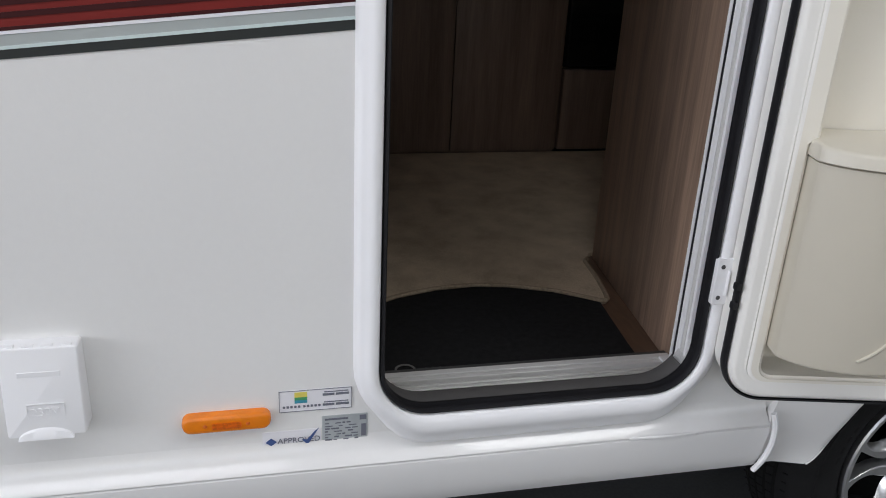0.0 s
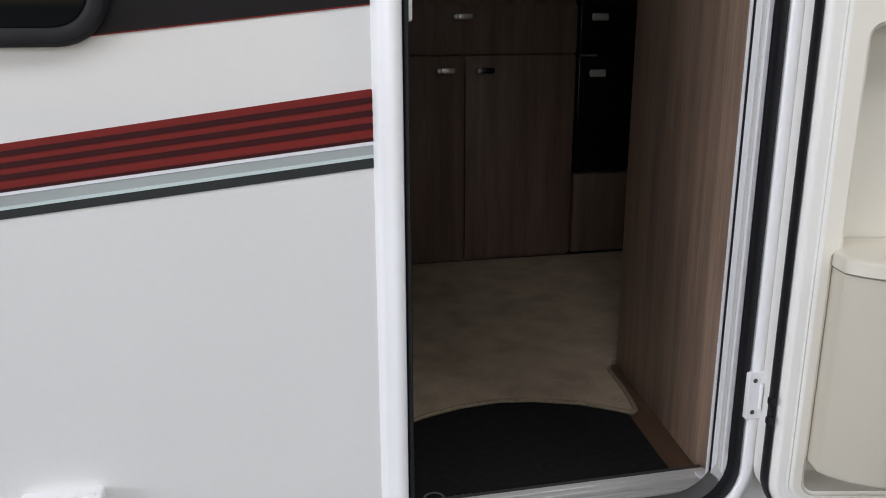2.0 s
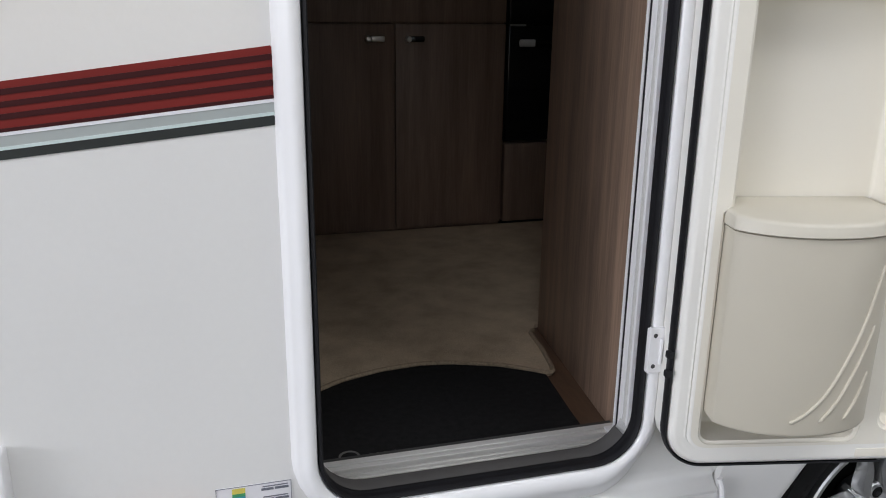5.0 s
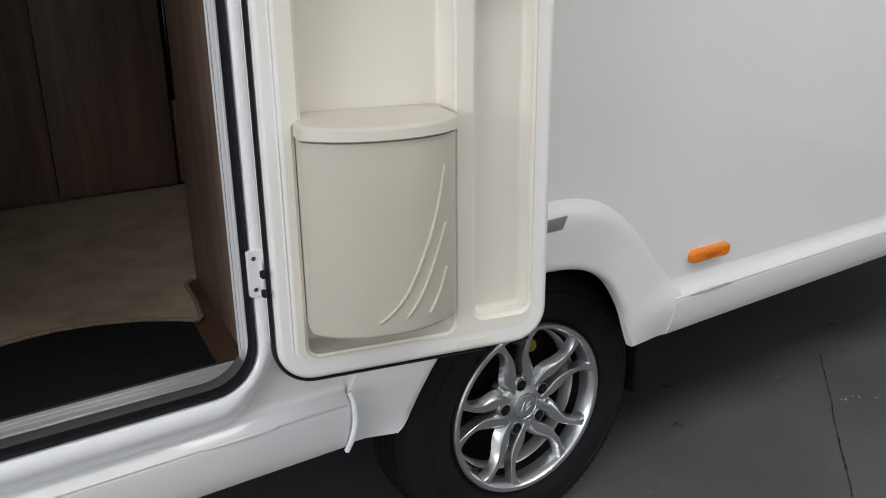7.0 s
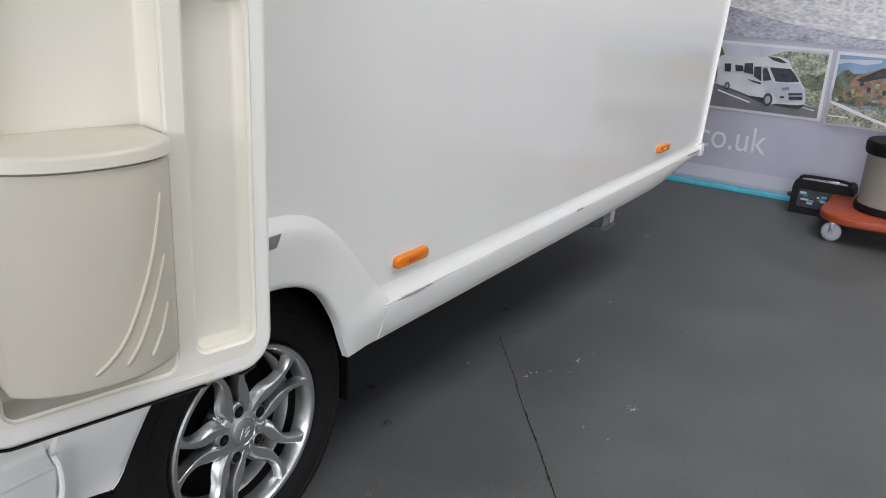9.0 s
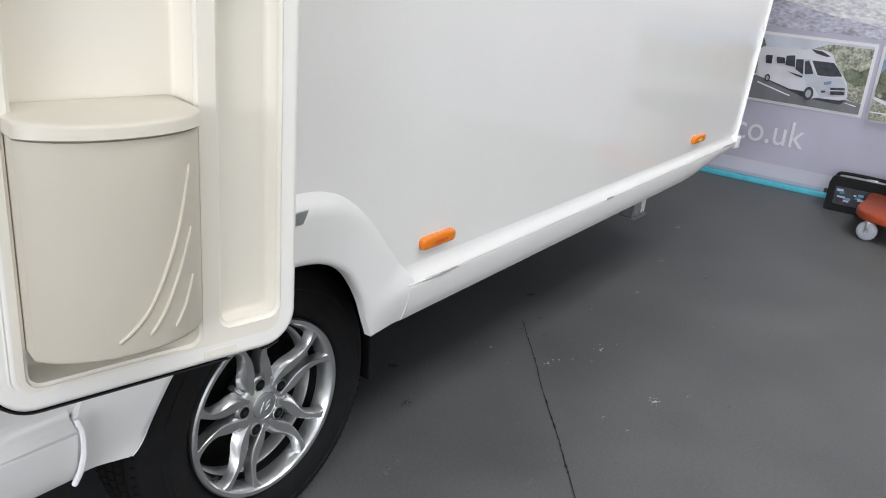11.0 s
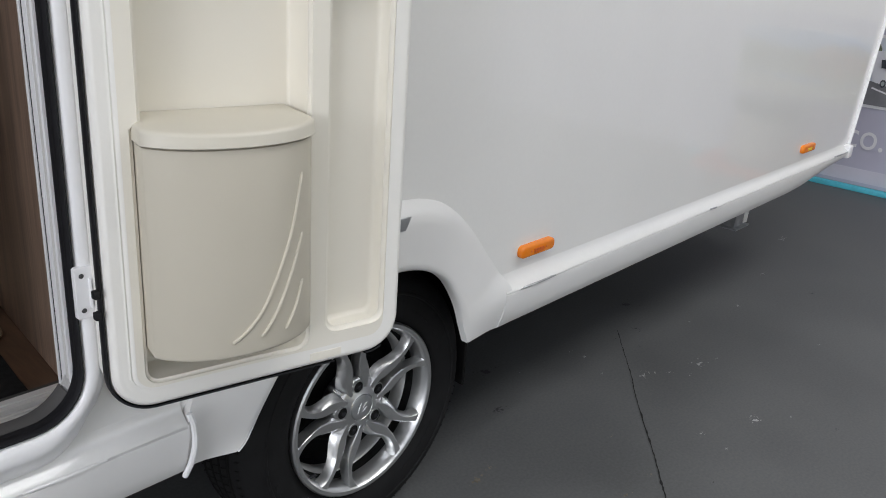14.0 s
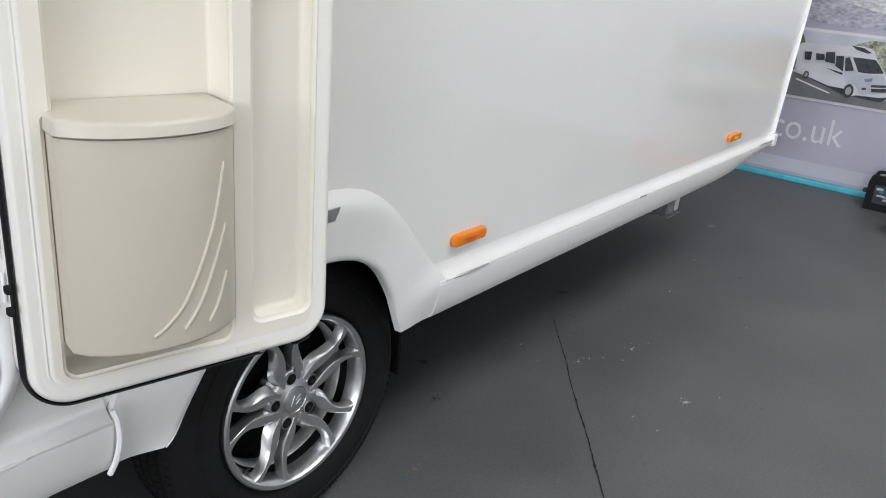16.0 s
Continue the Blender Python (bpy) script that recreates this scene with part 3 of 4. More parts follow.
part("tyre_valve", sweep([on_wheel(0.188, 212, -0.004), on_wheel(0.176, 212, -0.012)], [0.0035, 0.0028], 8), M_RUBBER, wheel)
# sipes across the ribs of the tread, and raised marks on the sidewall
sipes = bmesh.new()
for k in range(96):
    for j, y in enumerate((0.024, 0.060, 0.090, 0.120, 0.150)):
        a0 = 360 / 96 * (k + 0.35 * j)
        r = 0.3222 if j in (0, 4) else 0.3284
        if HZ + (r + 0.001) * math.sin(radians(a0)) < 0.002:
            continue
        p = [on_wheel(r + dr, a0 + da + s * 0.8, y + s * 0.011) for s in (-1, 1) for da, dr in ((-0.22, 0.0), (0.22, 0.0), (0.22, 0.0009), (-0.22, 0.0009))]
        loft([p[:4], p[4:]], True, True, bm=sipes)
tagged(part("tread_sipes", sipes, M_BLACK, wheel, smooth=0), kind="stuff")
for a0, a1, r in ((18, 60, 0.238), (150, 176, 0.238), (196, 232, 0.252), (300, 338, 0.238)):
    for k in range(int((a1 - a0) / 6)):
        arcs = [on_wheel(r + dr, a0 + 6 * k + da, -0.0112 if r > 0.245 else -0.0082) for da, dr in ((0, 0), (3.6, 0), (3.6, 0.010), (0, 0.010))]
        part("sidewall_mark", loft([arcs, [(x, y + 0.004, z) for x, y, z in arcs]], True, True), M_TYRE, wheel, smooth=0)

part("mud_flap", box(1.545, 0.115, 0.24, 1.553, 0.29, 0.498, 0.002), M_BLACK, caravan, "black rubber mud flap")

# doorway frame, seal, jamb and sill
side = on_side(0.0)


def frame_at(x, z, h):
    """The frame is wider along the threshold."""
    return (x, -h, z if z > 0.632 else 0.632 - (0.632 - z) * 1.75)


part("door_frame", ring(DOORWAY, [(0.0, -0.03), (0.0, 0.020), (0.0025, 0.028), (0.007, 0.032), (0.013, 0.0325), (0.019, 0.0295), (0.0215, 0.0255), (0.026, 0.0240), (0.031, 0.0195), (0.034, 0.010), (0.035, 0.0)], frame_at), M_TRIM, caravan, "white painted door frame")
part("door_seal", ring(DOORWAY, [(-0.0005, 0.000), (-0.0005, 0.022), (-0.002, 0.0275), (-0.005, 0.0285), (-0.0070, 0.024), (-0.0074, 0.016), (-0.0062, 0.0125), (-0.0074, 0.009), (-0.0068, 0.003), (-0.004, 0.0)], side), M_RUBBER, caravan, "black rubber door seal")
jl = box(0.024, 0.034, 0.60, 0.036, 0.17, 2.4, 0.002)
part("rear_jamb", jl, M_RUBBER, caravan, "dark door jamb")
lip_rows = []
for o, hh in ((0.0, 0.004), (-0.003, 0.002), (-0.0044, -0.006), (-0.0042, -0.026), (-0.002, -0.034), (0.004, -0.034)):
    full = offset(DOORWAY, o)
    lip_rows.append([side(u, v, hh) for u, v in full[27:] + full[:6]])
part("threshold_lip", loft(lip_rows, closed=False), M_LIP, caravan, "grey plastic threshold lip")
for y0, y1, x0, x1, m in ((0.008, 0.014, 0.5330, 0.5545, M_TRIM), (0.014, 0.016, 0.5365, 0.5545, M_STEEL), (0.016, 0.025, 0.5340, 0.5545, M_ALU), (0.025, 0.027, 0.5370, 0.5545, M_STEEL), (0.027, 0.036, 0.5345, 0.5545, M_TRIM),
                          (0.036, 0.0375, 0.5380, 0.5545, M_STEEL), (0.0375, 0.0435, 0.5355, 0.602, M_TRIM), (0.0435, 0.0545, 0.5385, 0.602, M_RUBBER), (0.0545, 0.0605, 0.5365, 0.602, M_TRIM), (0.061, 0.118, 0.5765, 0.602, M_WOOD)):
    part("jamb_strip", box(x0, y0 + 0.0002, 0.606 if y0 > 0.030 else 0.66, x1, y1 - 0.0002, 2.38, 0.0008, 1), m, caravan)
for y0, y1, z, m in ((0.036, 0.070, 0.598, M_GREY), (0.070, 0.076, 0.606, M_ALU), (0.076, 0.079, 0.596, M_RUBBER), (0.079, 0.086, 0.607, M_ALU), (0.086, 0.0885, 0.598, M_RUBBER), (0.0885, 0.095, 0.608, M_ALU), (0.095, 0.104, 0.593, M_RUBBER),
                     (0.104, 0.116, 0.610, M_ALU), (0.116, 0.1175, 0.606, M_GREY), (0.1175, 0.132, 0.611, M_ALU), (0.132, 0.1435, 0.609, M_GREY)):
    part("sill_strip", box(0.037, y0 + 0.0002, 0.5905, 0.5765 if y0 > 0.060 else 0.5365, y1 - 0.0002, z, 0.0010, 1), m, caravan)
part("sill_end_cap", box(0.552, 0.098, 0.609, 0.5762, 0.118, 0.6145, 0.002), M_TRIM, caravan)


# hinge on the frame
def hinge(z):
    h = plate(rrect(0.534, z - 0.037, 0.574, z + 0.037, 0.003, 3), [], 0.010, 0.0012, on_side(-0.0355))
    hp = part("hinge", h, M_TRIM, caravan, "white painted hinge plate")
    part("hinge_rib", box(0.5515, -0.0405, z - 0.022, 0.5545, -0.033, z + 0.020, 0.001), M_TRIM, hp)
    for dz in (-0.025, 0.025):
        part("hinge_screw", lathe([(0.0, -0.0012), (0.0028, -0.0012), (0.0036, 0.0)], (0.543, -0.0358, z + dz), n=12), M_GREY, hp)
    for dz in (-0.022, 0.0, 0.022):
        part("hinge_knuckle", box(0.565, -0.050, z + dz - 0.008, 0.5765, -0.036, z + dz + 0.008, 0.003), M_TRIM, hp)
    for dz in (-0.014, 0.016):
        part("hinge_pin_cover", box(0.5345, -0.089, z + dz - 0.0055, 0.5425, -0.078, z + dz + 0.0055, 0.002), M_RUBBER, hp)


hinge(0.826)
hinge(1.46)

# ---- the open door leaf ----
ANG = radians(12.12)
OX, OY = 0.540, -0.089
UX, UY = math.cos(ANG), -math.sin(ANG)


def leaf_at(u, z, w):
    """A place on the open door: u from the hinge edge, w out of its inner face."""
    return (OX + u * UX - w * math.sin(ANG), OY + u * UY - w * math.cos(ANG), z)


LW, LB, LT = 0.465, 0.6565, 2.36
LEAF = subdivide(rrect(0.006, LB, LW, LT, 0.060, 10), 0.05)
inset = 0.034
body_loops = []
for o, h, rib in ((0.0, -0.064, 0), (0.0, -0.020, 0), (-0.003, -0.008, 0), (-0.008, -0.002, 0), (-0.012, 0.0, 0), (-0.0155, 0.0, 1), (-0.019, 0.0, 0), (-0.0225, 0.0, 1), (-0.026, 0.0, 0), (-0.0285, 0.0, 1), (-0.031, 0.0, 0), (-inset, 0.0, 0)):
    lp = []
    for (u, z) in offset(LEAF, o):
        k = max(0.0, min(1.0, 1.5 - u / 0.06))
        lp.append(leaf_at(u, z, h - rib * 0.0018 * k))
    body_loops.append(lp)
leaf = part("door", loft(body_loops, cap_first=True), M_DOORTRIM, caravan, "cream moulded inner face of the open door", smooth=60)
edge_rows = []
for o, h in ((0.0005, -0.030), (0.0030, -0.028), (0.0042, -0.020), (0.0036, -0.011), (0.002, -0.007), (-0.0005, -0.008)):
    edge_rows.append([leaf_at(u, z, h) for (u, z), q in zip(offset(LEAF, o), LEAF) if q[0] < LW - 0.03])
part("door_rubber_edge", loft(edge_rows, closed=False), M_RUBBER, leaf, "black rubber edge seal")
sh = rrect(0.051, 0.695, 0.300, 1.352, 0.022, 6)
# the lower part is wider, so that a gap runs beside the bin
SHELF = sh[:14] + [(u + 0.011, z) for u, z in sh[14:21]] + [(0.062, 1.064), (0.051, 1.054)] + sh[21:]
wl = rrect(0.326, 0.712, 0.432, 1.20, 0.022, 6)
WELL = wl[:7] + [(0.432, 1.217), (0.429, 1.234), (0.420, 1.240), (0.402, 1.2425), (0.382, 1.248), (0.362, 1.257), (0.346, 1.268), (0.338, 1.271), (0.329, 1.265), (0.326, 1.248)] + wl[21:]
KNOB = [(0.336, 1.338), (0.342, 1.322), (0.362, 1.305), (0.390, 1.292), (0.420, 1.288), (0.430, 1.292), (0.433, 1.304), (0.433, 1.58), (0.336, 1.58)]
SHELF2 = rrect(0.056, 1.392, 0.300, 1.95, 0.022, 6)
face = plate(offset(LEAF, -inset), [SHELF[::-1], WELL[::-1], KNOB[::-1], SHELF2[::-1]], 0.004, 0.0, leaf_at)
part("inner_face", face, M_DOOR, leaf, smooth=30)


def basin(name, path, depth, soft, m, label=""):
    n = 6
    prof = [(soft * 0.0, 0.0)]
    for i in range(1, n + 1):
        a = math.pi / 2 * i / n
        prof.append((-soft * (1 - math.cos(a)), -soft * math.sin(a) * 0.9))
    prof += [(-soft * 1.15, -depth + soft * 0.6), (-soft * 1.5, -depth + soft * 0.15), (-soft * 2.2, -depth)]
    bm = ring(path, prof, leaf_at)
    merge(bm, plate(offset(path, -soft * 2.0), [], 0.002, 0.0, lambda u, z, h: leaf_at(u, z, h - depth)))
    return part(name, bm, m, leaf, label, smooth=50)


basin("shelf_recess", SHELF, 0.060, 0.005, M_DOOR, "cream shelf recess")
basin("upper_recess", SHELF2, 0.060, 0.005, M_DOOR)
basin("side_recess", WELL, 0.030, 0.007, M_DOOR, "tall shallow recess")
basin("latch_recess", KNOB, 0.018, 0.004, M_DOOR)
part("latch_plate", plate(offset(KNOB, -0.006), [], 0.010, 0.003, lambda u, z, h: leaf_at(u, z, h - 0.004)), M_BIN, leaf, "grey-beige latch plate")
part("latch_line", sweep([leaf_at(u, z, -0.003) for u, z in ((0.348, 1.340), (0.365, 1.325), (0.39, 1.312), (0.425, 1.306))], 0.0016, 6), M_GREY, leaf)
part("mould_mark", plate(rrect(0.30, 0.669, 0.355, 0.683, 0.002, 2), [], 0.0014, 0.0005, lambda u, z, h: leaf_at(u, z, h + 0.0005)), M_DOOR, leaf)

# the bin on the door
BU0, BU1 = 0.0575, 0.286


def bin_w(u):
    """How far the bowed front stands out from the door."""
    s = (u - (BU0 + BU1) / 2) / ((BU1 - BU0) / 2)
    return 0.026 + 0.050 * max(0.0, 1 - abs(s) ** 2.2) ** 0.75


def bin_loop(z, grow=0.0, n=40):
    mid, half = (BU0 + BU1) / 2, (BU1 - BU0) / 2
    out = []
    for i in range(n + 1):
        t = -math.cos(math.pi * i / n)
        out.append(leaf_at(mid + t * (half + grow * 0.6), z, bin_w(mid + t * half) + grow))
    return out + [leaf_at(BU1 + grow * 0.6, z, -0.058), leaf_at(BU0 - grow * 0.6, z, -0.058)]


part("bin", loft([bin_loop(0.7465, -0.010), bin_loop(0.7475, -0.005), bin_loop(0.750, -0.0015), bin_loop(0.754, 0.0), bin_loop(1.037, 0.0), bin_loop(1.038, -0.004)], True, True), M_BIN, leaf, "beige plastic door bin", smooth=50)


def bin_rib(points):
    pts = [leaf_at(q.x, q.y, bin_w(q.x) + 0.0002) for q in bez([(u, z, 0) for u, z in points], 8)]
    n = len(pts)
    return sweep(pts, [0.0034 * (0.3 if i in (0, n - 1) else 1) for i in range(n)], 8, flat=0.8)


for pts in (((0.259, 0.994), (0.241, 0.922), (0.221, 0.870), (0.193, 0.815), (0.169, 0.787), (0.147, 0.771)), ((0.260, 0.908), (0.236, 0.849), (0.212, 0.802), (0.189, 0.772)), ((0.261, 0.838), (0.247, 0.802), (0.228, 0.772))):
    part("bin_rib", bin_rib(pts), M_BIN, leaf, "raised moulded rib")


lid = loft([bin_loop(z, g) for z, g in ((1.0405, 0.0015), (1.0402, 0.0045), (1.0415, 0.0058), (1.0445, 0.0050), (1.0535, 0.0040), (1.0568, 0.0026), (1.0585, -0.0005), (1.0592, -0.006))], True, True)
for v in lid.verts:
    if v.co.z > 1.05:      # the top slopes up towards the door
        out = -((v.co.x - OX) * math.sin(ANG) + (v.co.y - OY) * math.cos(ANG))
        v.co.z += 0.004 * (1 - max(0.0, min(1.0, out / 0.08)))
part("bin_lid", lid, M_LID, leaf, "pale beige bin lid", smooth=50)

# ---- stripes, window and small fittings on the side ----

def stripe(z0r, z1r, z0l, z1l, m, h, x0=-1.0, parent=caravan, name="stripe"):
    """A vinyl band that runs slightly downhill to the rear; heights at x 0 and at x -0.42."""
    k = -x0 / 0.42
    a, b = z0r + (z0l - z0r) * k, z1r + (z1l - z1r) * k
    return part(name, plate([(x0, a), (0.0012, z0r), (0.0016, z1r - 0.002), (-0.0005, z1r), (x0, b)], [], 0.0012, 0.0, on_side(-h)), m, parent)


stripe(1.211, 1.274, 1.167, 1.221, M_RED, 0.0012)
for i in range(4):
    f0, f1 = 0.0 + i * 0.245, 0.0 + i * 0.245 + (0.115 if i else 0.07)
    lo = lambda f: 1.211 + 0.063 * f
    ll = lambda f: 1.167 + 0.054 * f
    stripe(lo(f0), lo(f1), ll(f0), ll(f1), M_DARKRED, 0.0022)
stripe(1.191, 1.2105, 1.147, 1.1665, M_SILVER, 0.0012)
stripe(1.1905, 1.1945, 1.1465, 1.150, M_SILVER2, 0.0022)
stripe(1.2065, 1.2105, 1.163, 1.1665, M_PRINTWHITE, 0.0022)
stripe(1.178, 1.1905, 1.136, 1.1465, M_CHAR, 0.0014)
part("window_band", plate([(-0.62, 1.3045), (0.001, 1.3725), (0.001, 1.93), (-0.62, 1.93)], [], 0.0012, 0.0, on_side(-0.0012)), M_BLACKVINYL, caravan, "black vinyl band beside the window")
part("band_pinstripe", plate([(-0.62, 1.3030), (0.001, 1.3710), (0.001, 1.3726), (-0.62, 1.3046)], [], 0.0014, 0.0, on_side(-0.0016)), M_RED, caravan)


def window(path, parent):
    w = part("window", ring(path, [(0.0, 0.0), (0.0, 0.014), (-0.004, 0.020), (-0.012, 0.022), (-0.022, 0.018), (-0.026, 0.012), (-0.030, 0.012)], on_side(0.0)), M_RUBBER, parent, "black rubber-framed window")
    part("pane", plate(offset(path, -0.02), [], 0.008, 0.003, on_side(-0.020)), M_WINDOW, w, "dark tinted acrylic pane")
    return w


window(rrect(-1.35, 1.326, -0.285, 1.93, 0.06, 8), caravan)


def marker_lamp(x0, x1, z0, z1, prism=M_AMBER2):
    path = rrect(x0, z0, x1, z1, 0.0125, 6)
    lamp = part("marker_lamp", ring(path, [(0.0, -0.001), (0.0, 0.009), (-0.0012, 0.0125), (-0.0035, 0.0145), (-0.007, 0.015)], on_side(0.0), caps=(False, True)), M_AMBER, caravan, "orange side marker lamp")
    xm, zm = (x0 + x1) / 2, (z0 + z1) / 2
    part("reflector", plate(rrect(xm - 0.020, zm - 0.0065, xm + 0.020, zm + 0.003, 0.002, 3), [], 0.001, 0.0, on_side(-0.0162)), prism, lamp)
    for s in (-1, 1):
        part("lamp_screw", lathe([(0.0, -0.001), (0.0022, -0.001), (0.003, 0.0)], (xm + s * 0.029, -0.0152, zm - 0.001), n=10), M_AMBER2, lamp)


marker_lamp(-0.239, -0.117, 0.622, 0.650)
marker_lamp(1.566, 1.697, 0.619, 0.649)
# the front lamp's yellow centre is a painted reflection
marker_lamp(3.352, 3.482, 0.625, 0.656, M_AMBERGLINT)

# 230 volt inlet cover
cover_at = on_side(0.0)
cover_h = lambda v: 0.024 + 0.012 * (0.790 - v) / 0.135
inlet = part("inlet_cover", loft([[cover_at(u, v, k * cover_h(v)) for u, v in offset(rrect(-0.452, 0.655, -0.356, 0.781, 0.0035, 4), o)] for o, k in
                                  ((0.0012, 0.0), (0.0, 0.86), (-0.0005, 0.95), (-0.0014, 0.99), (-0.0025, 1.0))], cap_last=True), M_TRIM, caravan, "white hinged mains inlet cover")
for i in range(4):
    part("hinge_lug", box(-0.446 + i * 0.023, -0.022, 0.7805, -0.432 + i * 0.023, -0.014, 0.7822, 0.0007), M_TRIM, inlet)
part("finger_scoop", loft([[cover_at(-0.405 + 0.034 * math.cos(radians(a)), 0.653 + 0.016 * k * max(0, math.sin(radians(a))), hh) for a in range(0, 181, 12)] for k, hh in ((1.0, 0.0345), (0.8, 0.038), (0.0, 0.040))], closed=False), M_TRIM, inlet)
part("cover_lettering", lettering("230V", 0.017, lambda u, v, h: (-0.421 + u, -0.0332 - h, 0.685 + v), 0.0012), M_TRIM, inlet, "raised moulded lettering")
part("lettering_frame", plate(rrect(-0.425, 0.680, -0.379, 0.7035, 0.001, 2), [rrect(-0.424, 0.681, -0.380, 0.7025, 0.001, 2)[::-1]], 0.0012, 0.0, on_side(-0.0337)), M_TRIM, inlet)
part("moulded_mark", box(-0.431, -0.0287, 0.741, -0.380, -0.0275, 0.748, 0.0003, 1), M_TRIM, inlet)


# stickers
def sticker(x0, z0, x1, z1, m, label):
    return part("sticker", plate(rrect(x0, z0, x1, z1, 0.001, 2), [], 0.0008, 0.0, on_side(-0.0010)), m, caravan, label)


def bars(parent, m, rows, h=0.0018):
    for x0, x1, z0, z1 in rows:
        part("print_bar", plate([(x0, z0), (x1, z0), (x1, z1), (x0, z1)], [], 0.0006, 0.0, on_side(-h)), m, parent)


s1 = sticker(-0.105, 0.639, -0.001, 0.674, M_LABEL, "white dealer sticker with a coloured square")
bars(s1, M_INK, [(-0.105, -0.001, 0.6733, 0.674), (-0.105, -0.001, 0.639, 0.6397), (-0.105, -0.1043, 0.639, 0.674), (-0.0017, -0.001, 0.639, 0.674)])
bars(s1, M_YELLOW, [(-0.083, -0.065, 0.663, 0.671)])
bars(s1, M_GREEN, [(-0.083, -0.065, 0.658, 0.663)])
bars(s1, M_SEA, [(-0.083, -0.065, 0.653, 0.658)])
bars(s1, M_INK, [(-0.100 + i * 0.0054 + (0.002 if i > 4 else 0), -0.0966 + i * 0.0054 + (0.002 if i > 4 else 0), 0.6455, 0.649) for i in range(10)])
bars(s1, M_INK, [(-0.041, -0.006, 0.668, 0.6695), (-0.043, -0.026, 0.6625, 0.666), (-0.024, -0.005, 0.6625, 0.666), (-0.041, -0.006, 0.651, 0.6525), (-0.043, -0.026, 0.6455, 0.649), (-0.024, -0.005, 0.6455, 0.649)])
s2 = sticker(-0.130, 0.577, -0.046, 0.607, M_LABEL, "white approval sticker with a blue tick")
part("sticker_lettering", lettering("APPROVED", 0.0125, lambda u, v, h: (-0.109 + u, -0.0020 - h, 0.5865 + v), 0.0005), M_INK, s2)
part("tick", plate([(-0.074, 0.592), (-0.068, 0.584), (-0.064, 0.584), (-0.049, 0.609), (-0.055, 0.604), (-0.066, 0.590)], [], 0.0006, 0.0, on_side(-0.0028)), M_INKBLUE, s2, "dark blue tick")
part("diamond", plate([(-0.126, 0.590), (-0.118, 0.5835), (-0.110, 0.590), (-0.118, 0.5965)], [], 0.0006, 0.0, on_side(-0.0020)), M_INKBLUE, s2)
s3 = sticker(-0.044, 0.575, 0.023, 0.627, M_PLATE, "grey foil data plate with small print")
bars(s3, M_INK, [(-0.040, -0.006, 0.6195, 0.6225), (0.011, 0.0205, 0.6165, 0.6245), (0.0135, 0.0205, 0.588, 0.609)])
random.seed(4)
for i in range(8):
    z = 0.613 - i * 0.0048
    x = -0.040
    row = []
    while x < 0.006:
        w = random.uniform(0.004, 0.013)
        row.append((x, min(x + w, 0.009), z, z + random.choice((0.0014, 0.0022))))
        x += w + random.choice((0.002, 0.009))
    bars(s3, M_INK, row)

# corner steady under the front
def along(x, y, z):
    """A place on the leg, which leans back from its pivot at the chassis to its foot."""
    return (3.74 - 0.125 * z + x, 0.33 - 0.03 * z + y, 0.44 - 0.235 * z)


leg = loft([[along(x, y, z) for x, y in ((-0.070, -0.030), (0.045, -0.030), (0.045, 0.030), (0.039, 0.030), (0.039, -0.024), (-0.064, -0.024), (-0.064, 0.030), (-0.070, 0.030))] for z in (0.0, 0.3, 0.6, 0.9, 1.0)], True, True)
st = part("corner_steady", leg, M_STEEL, caravan, "galvanised corner steady folded half down")
for x in (0.045, 0.022):
    part("steady_rib", sweep([along(x, -0.032, 0.15), along(x, -0.034, 0.98)], 0.0050, 6), M_ALU, st)
part("steady_foot", loft([[along(x, y, z) for x, y in ((-0.085, -0.05), (0.055, -0.05), (0.055, 0.045), (-0.085, 0.045))] for z in (1.001, 1.03)], True, True), M_STEEL, st)

# ---- inside the caravan ----
ZF = 0.600
tagged(link("caravan_floor", box(1.54, 0.05, 0.556, 3.8, YB - 0.05, 0.590, bm=box(0.68, 0.37, 0.556, 1.54, YB - 0.05, 0.590, bm=box(XB + 0.05, 0.05, 0.556, 0.68, YB - 0.05, 0.590))), M_FLOORWOOD), "wood-effect vinyl floor inside the caravan", "floor", kind="structure")
arc = [(-0.02, 0.344), (0.04, 0.376), (0.082, 0.401), (0.14, 0.436), (0.225, 0.463), (0.31, 0.471), (0.38, 0.459), (0.467, 0.426), (0.525, 0.386), (0.549, 0.369), (0.564, 0.371), (0.571, 0.389), (0.578, 0.429), (0.586, 0.477),
       (0.593, 0.554), (0.598, 0.571), (0.606, 0.581)]
carpet_line = arc + [(0.622, 0.612), (0.66, 0.622), (1.30, 0.63), (1.30, 1.468), (-1.2, 1.468), (-1.2, 0.335)]
carpet = tagged(link("carpet", plate(carpet_line, [], 0.010, 0.0, lambda u, v, h: (u, v, ZF + 0.001 + h)), M_CARPET), "beige loop-pile carpet with a scooped bound edge", "carpet")
part("bound_edge", sweep([(x, y, ZF + 0.0005) for x, y in [(q.x, q.y) for q in bez([(a, b, 0) for a, b in arc], 4)]], 0.0055, 8), M_BINDING, carpet, "stitched carpet binding")
mat_line = [(0.062, 0.1445), (0.527, 0.1445), (0.531, 0.2000), (0.547, 0.3610), (0.523, 0.3810), (0.465, 0.4200), (0.38, 0.4530), (0.31, 0.4650), (0.225, 0.4570), (0.14, 0.4300), (0.085, 0.3970), (0.05, 0.3750), (0.048, 0.2000)]
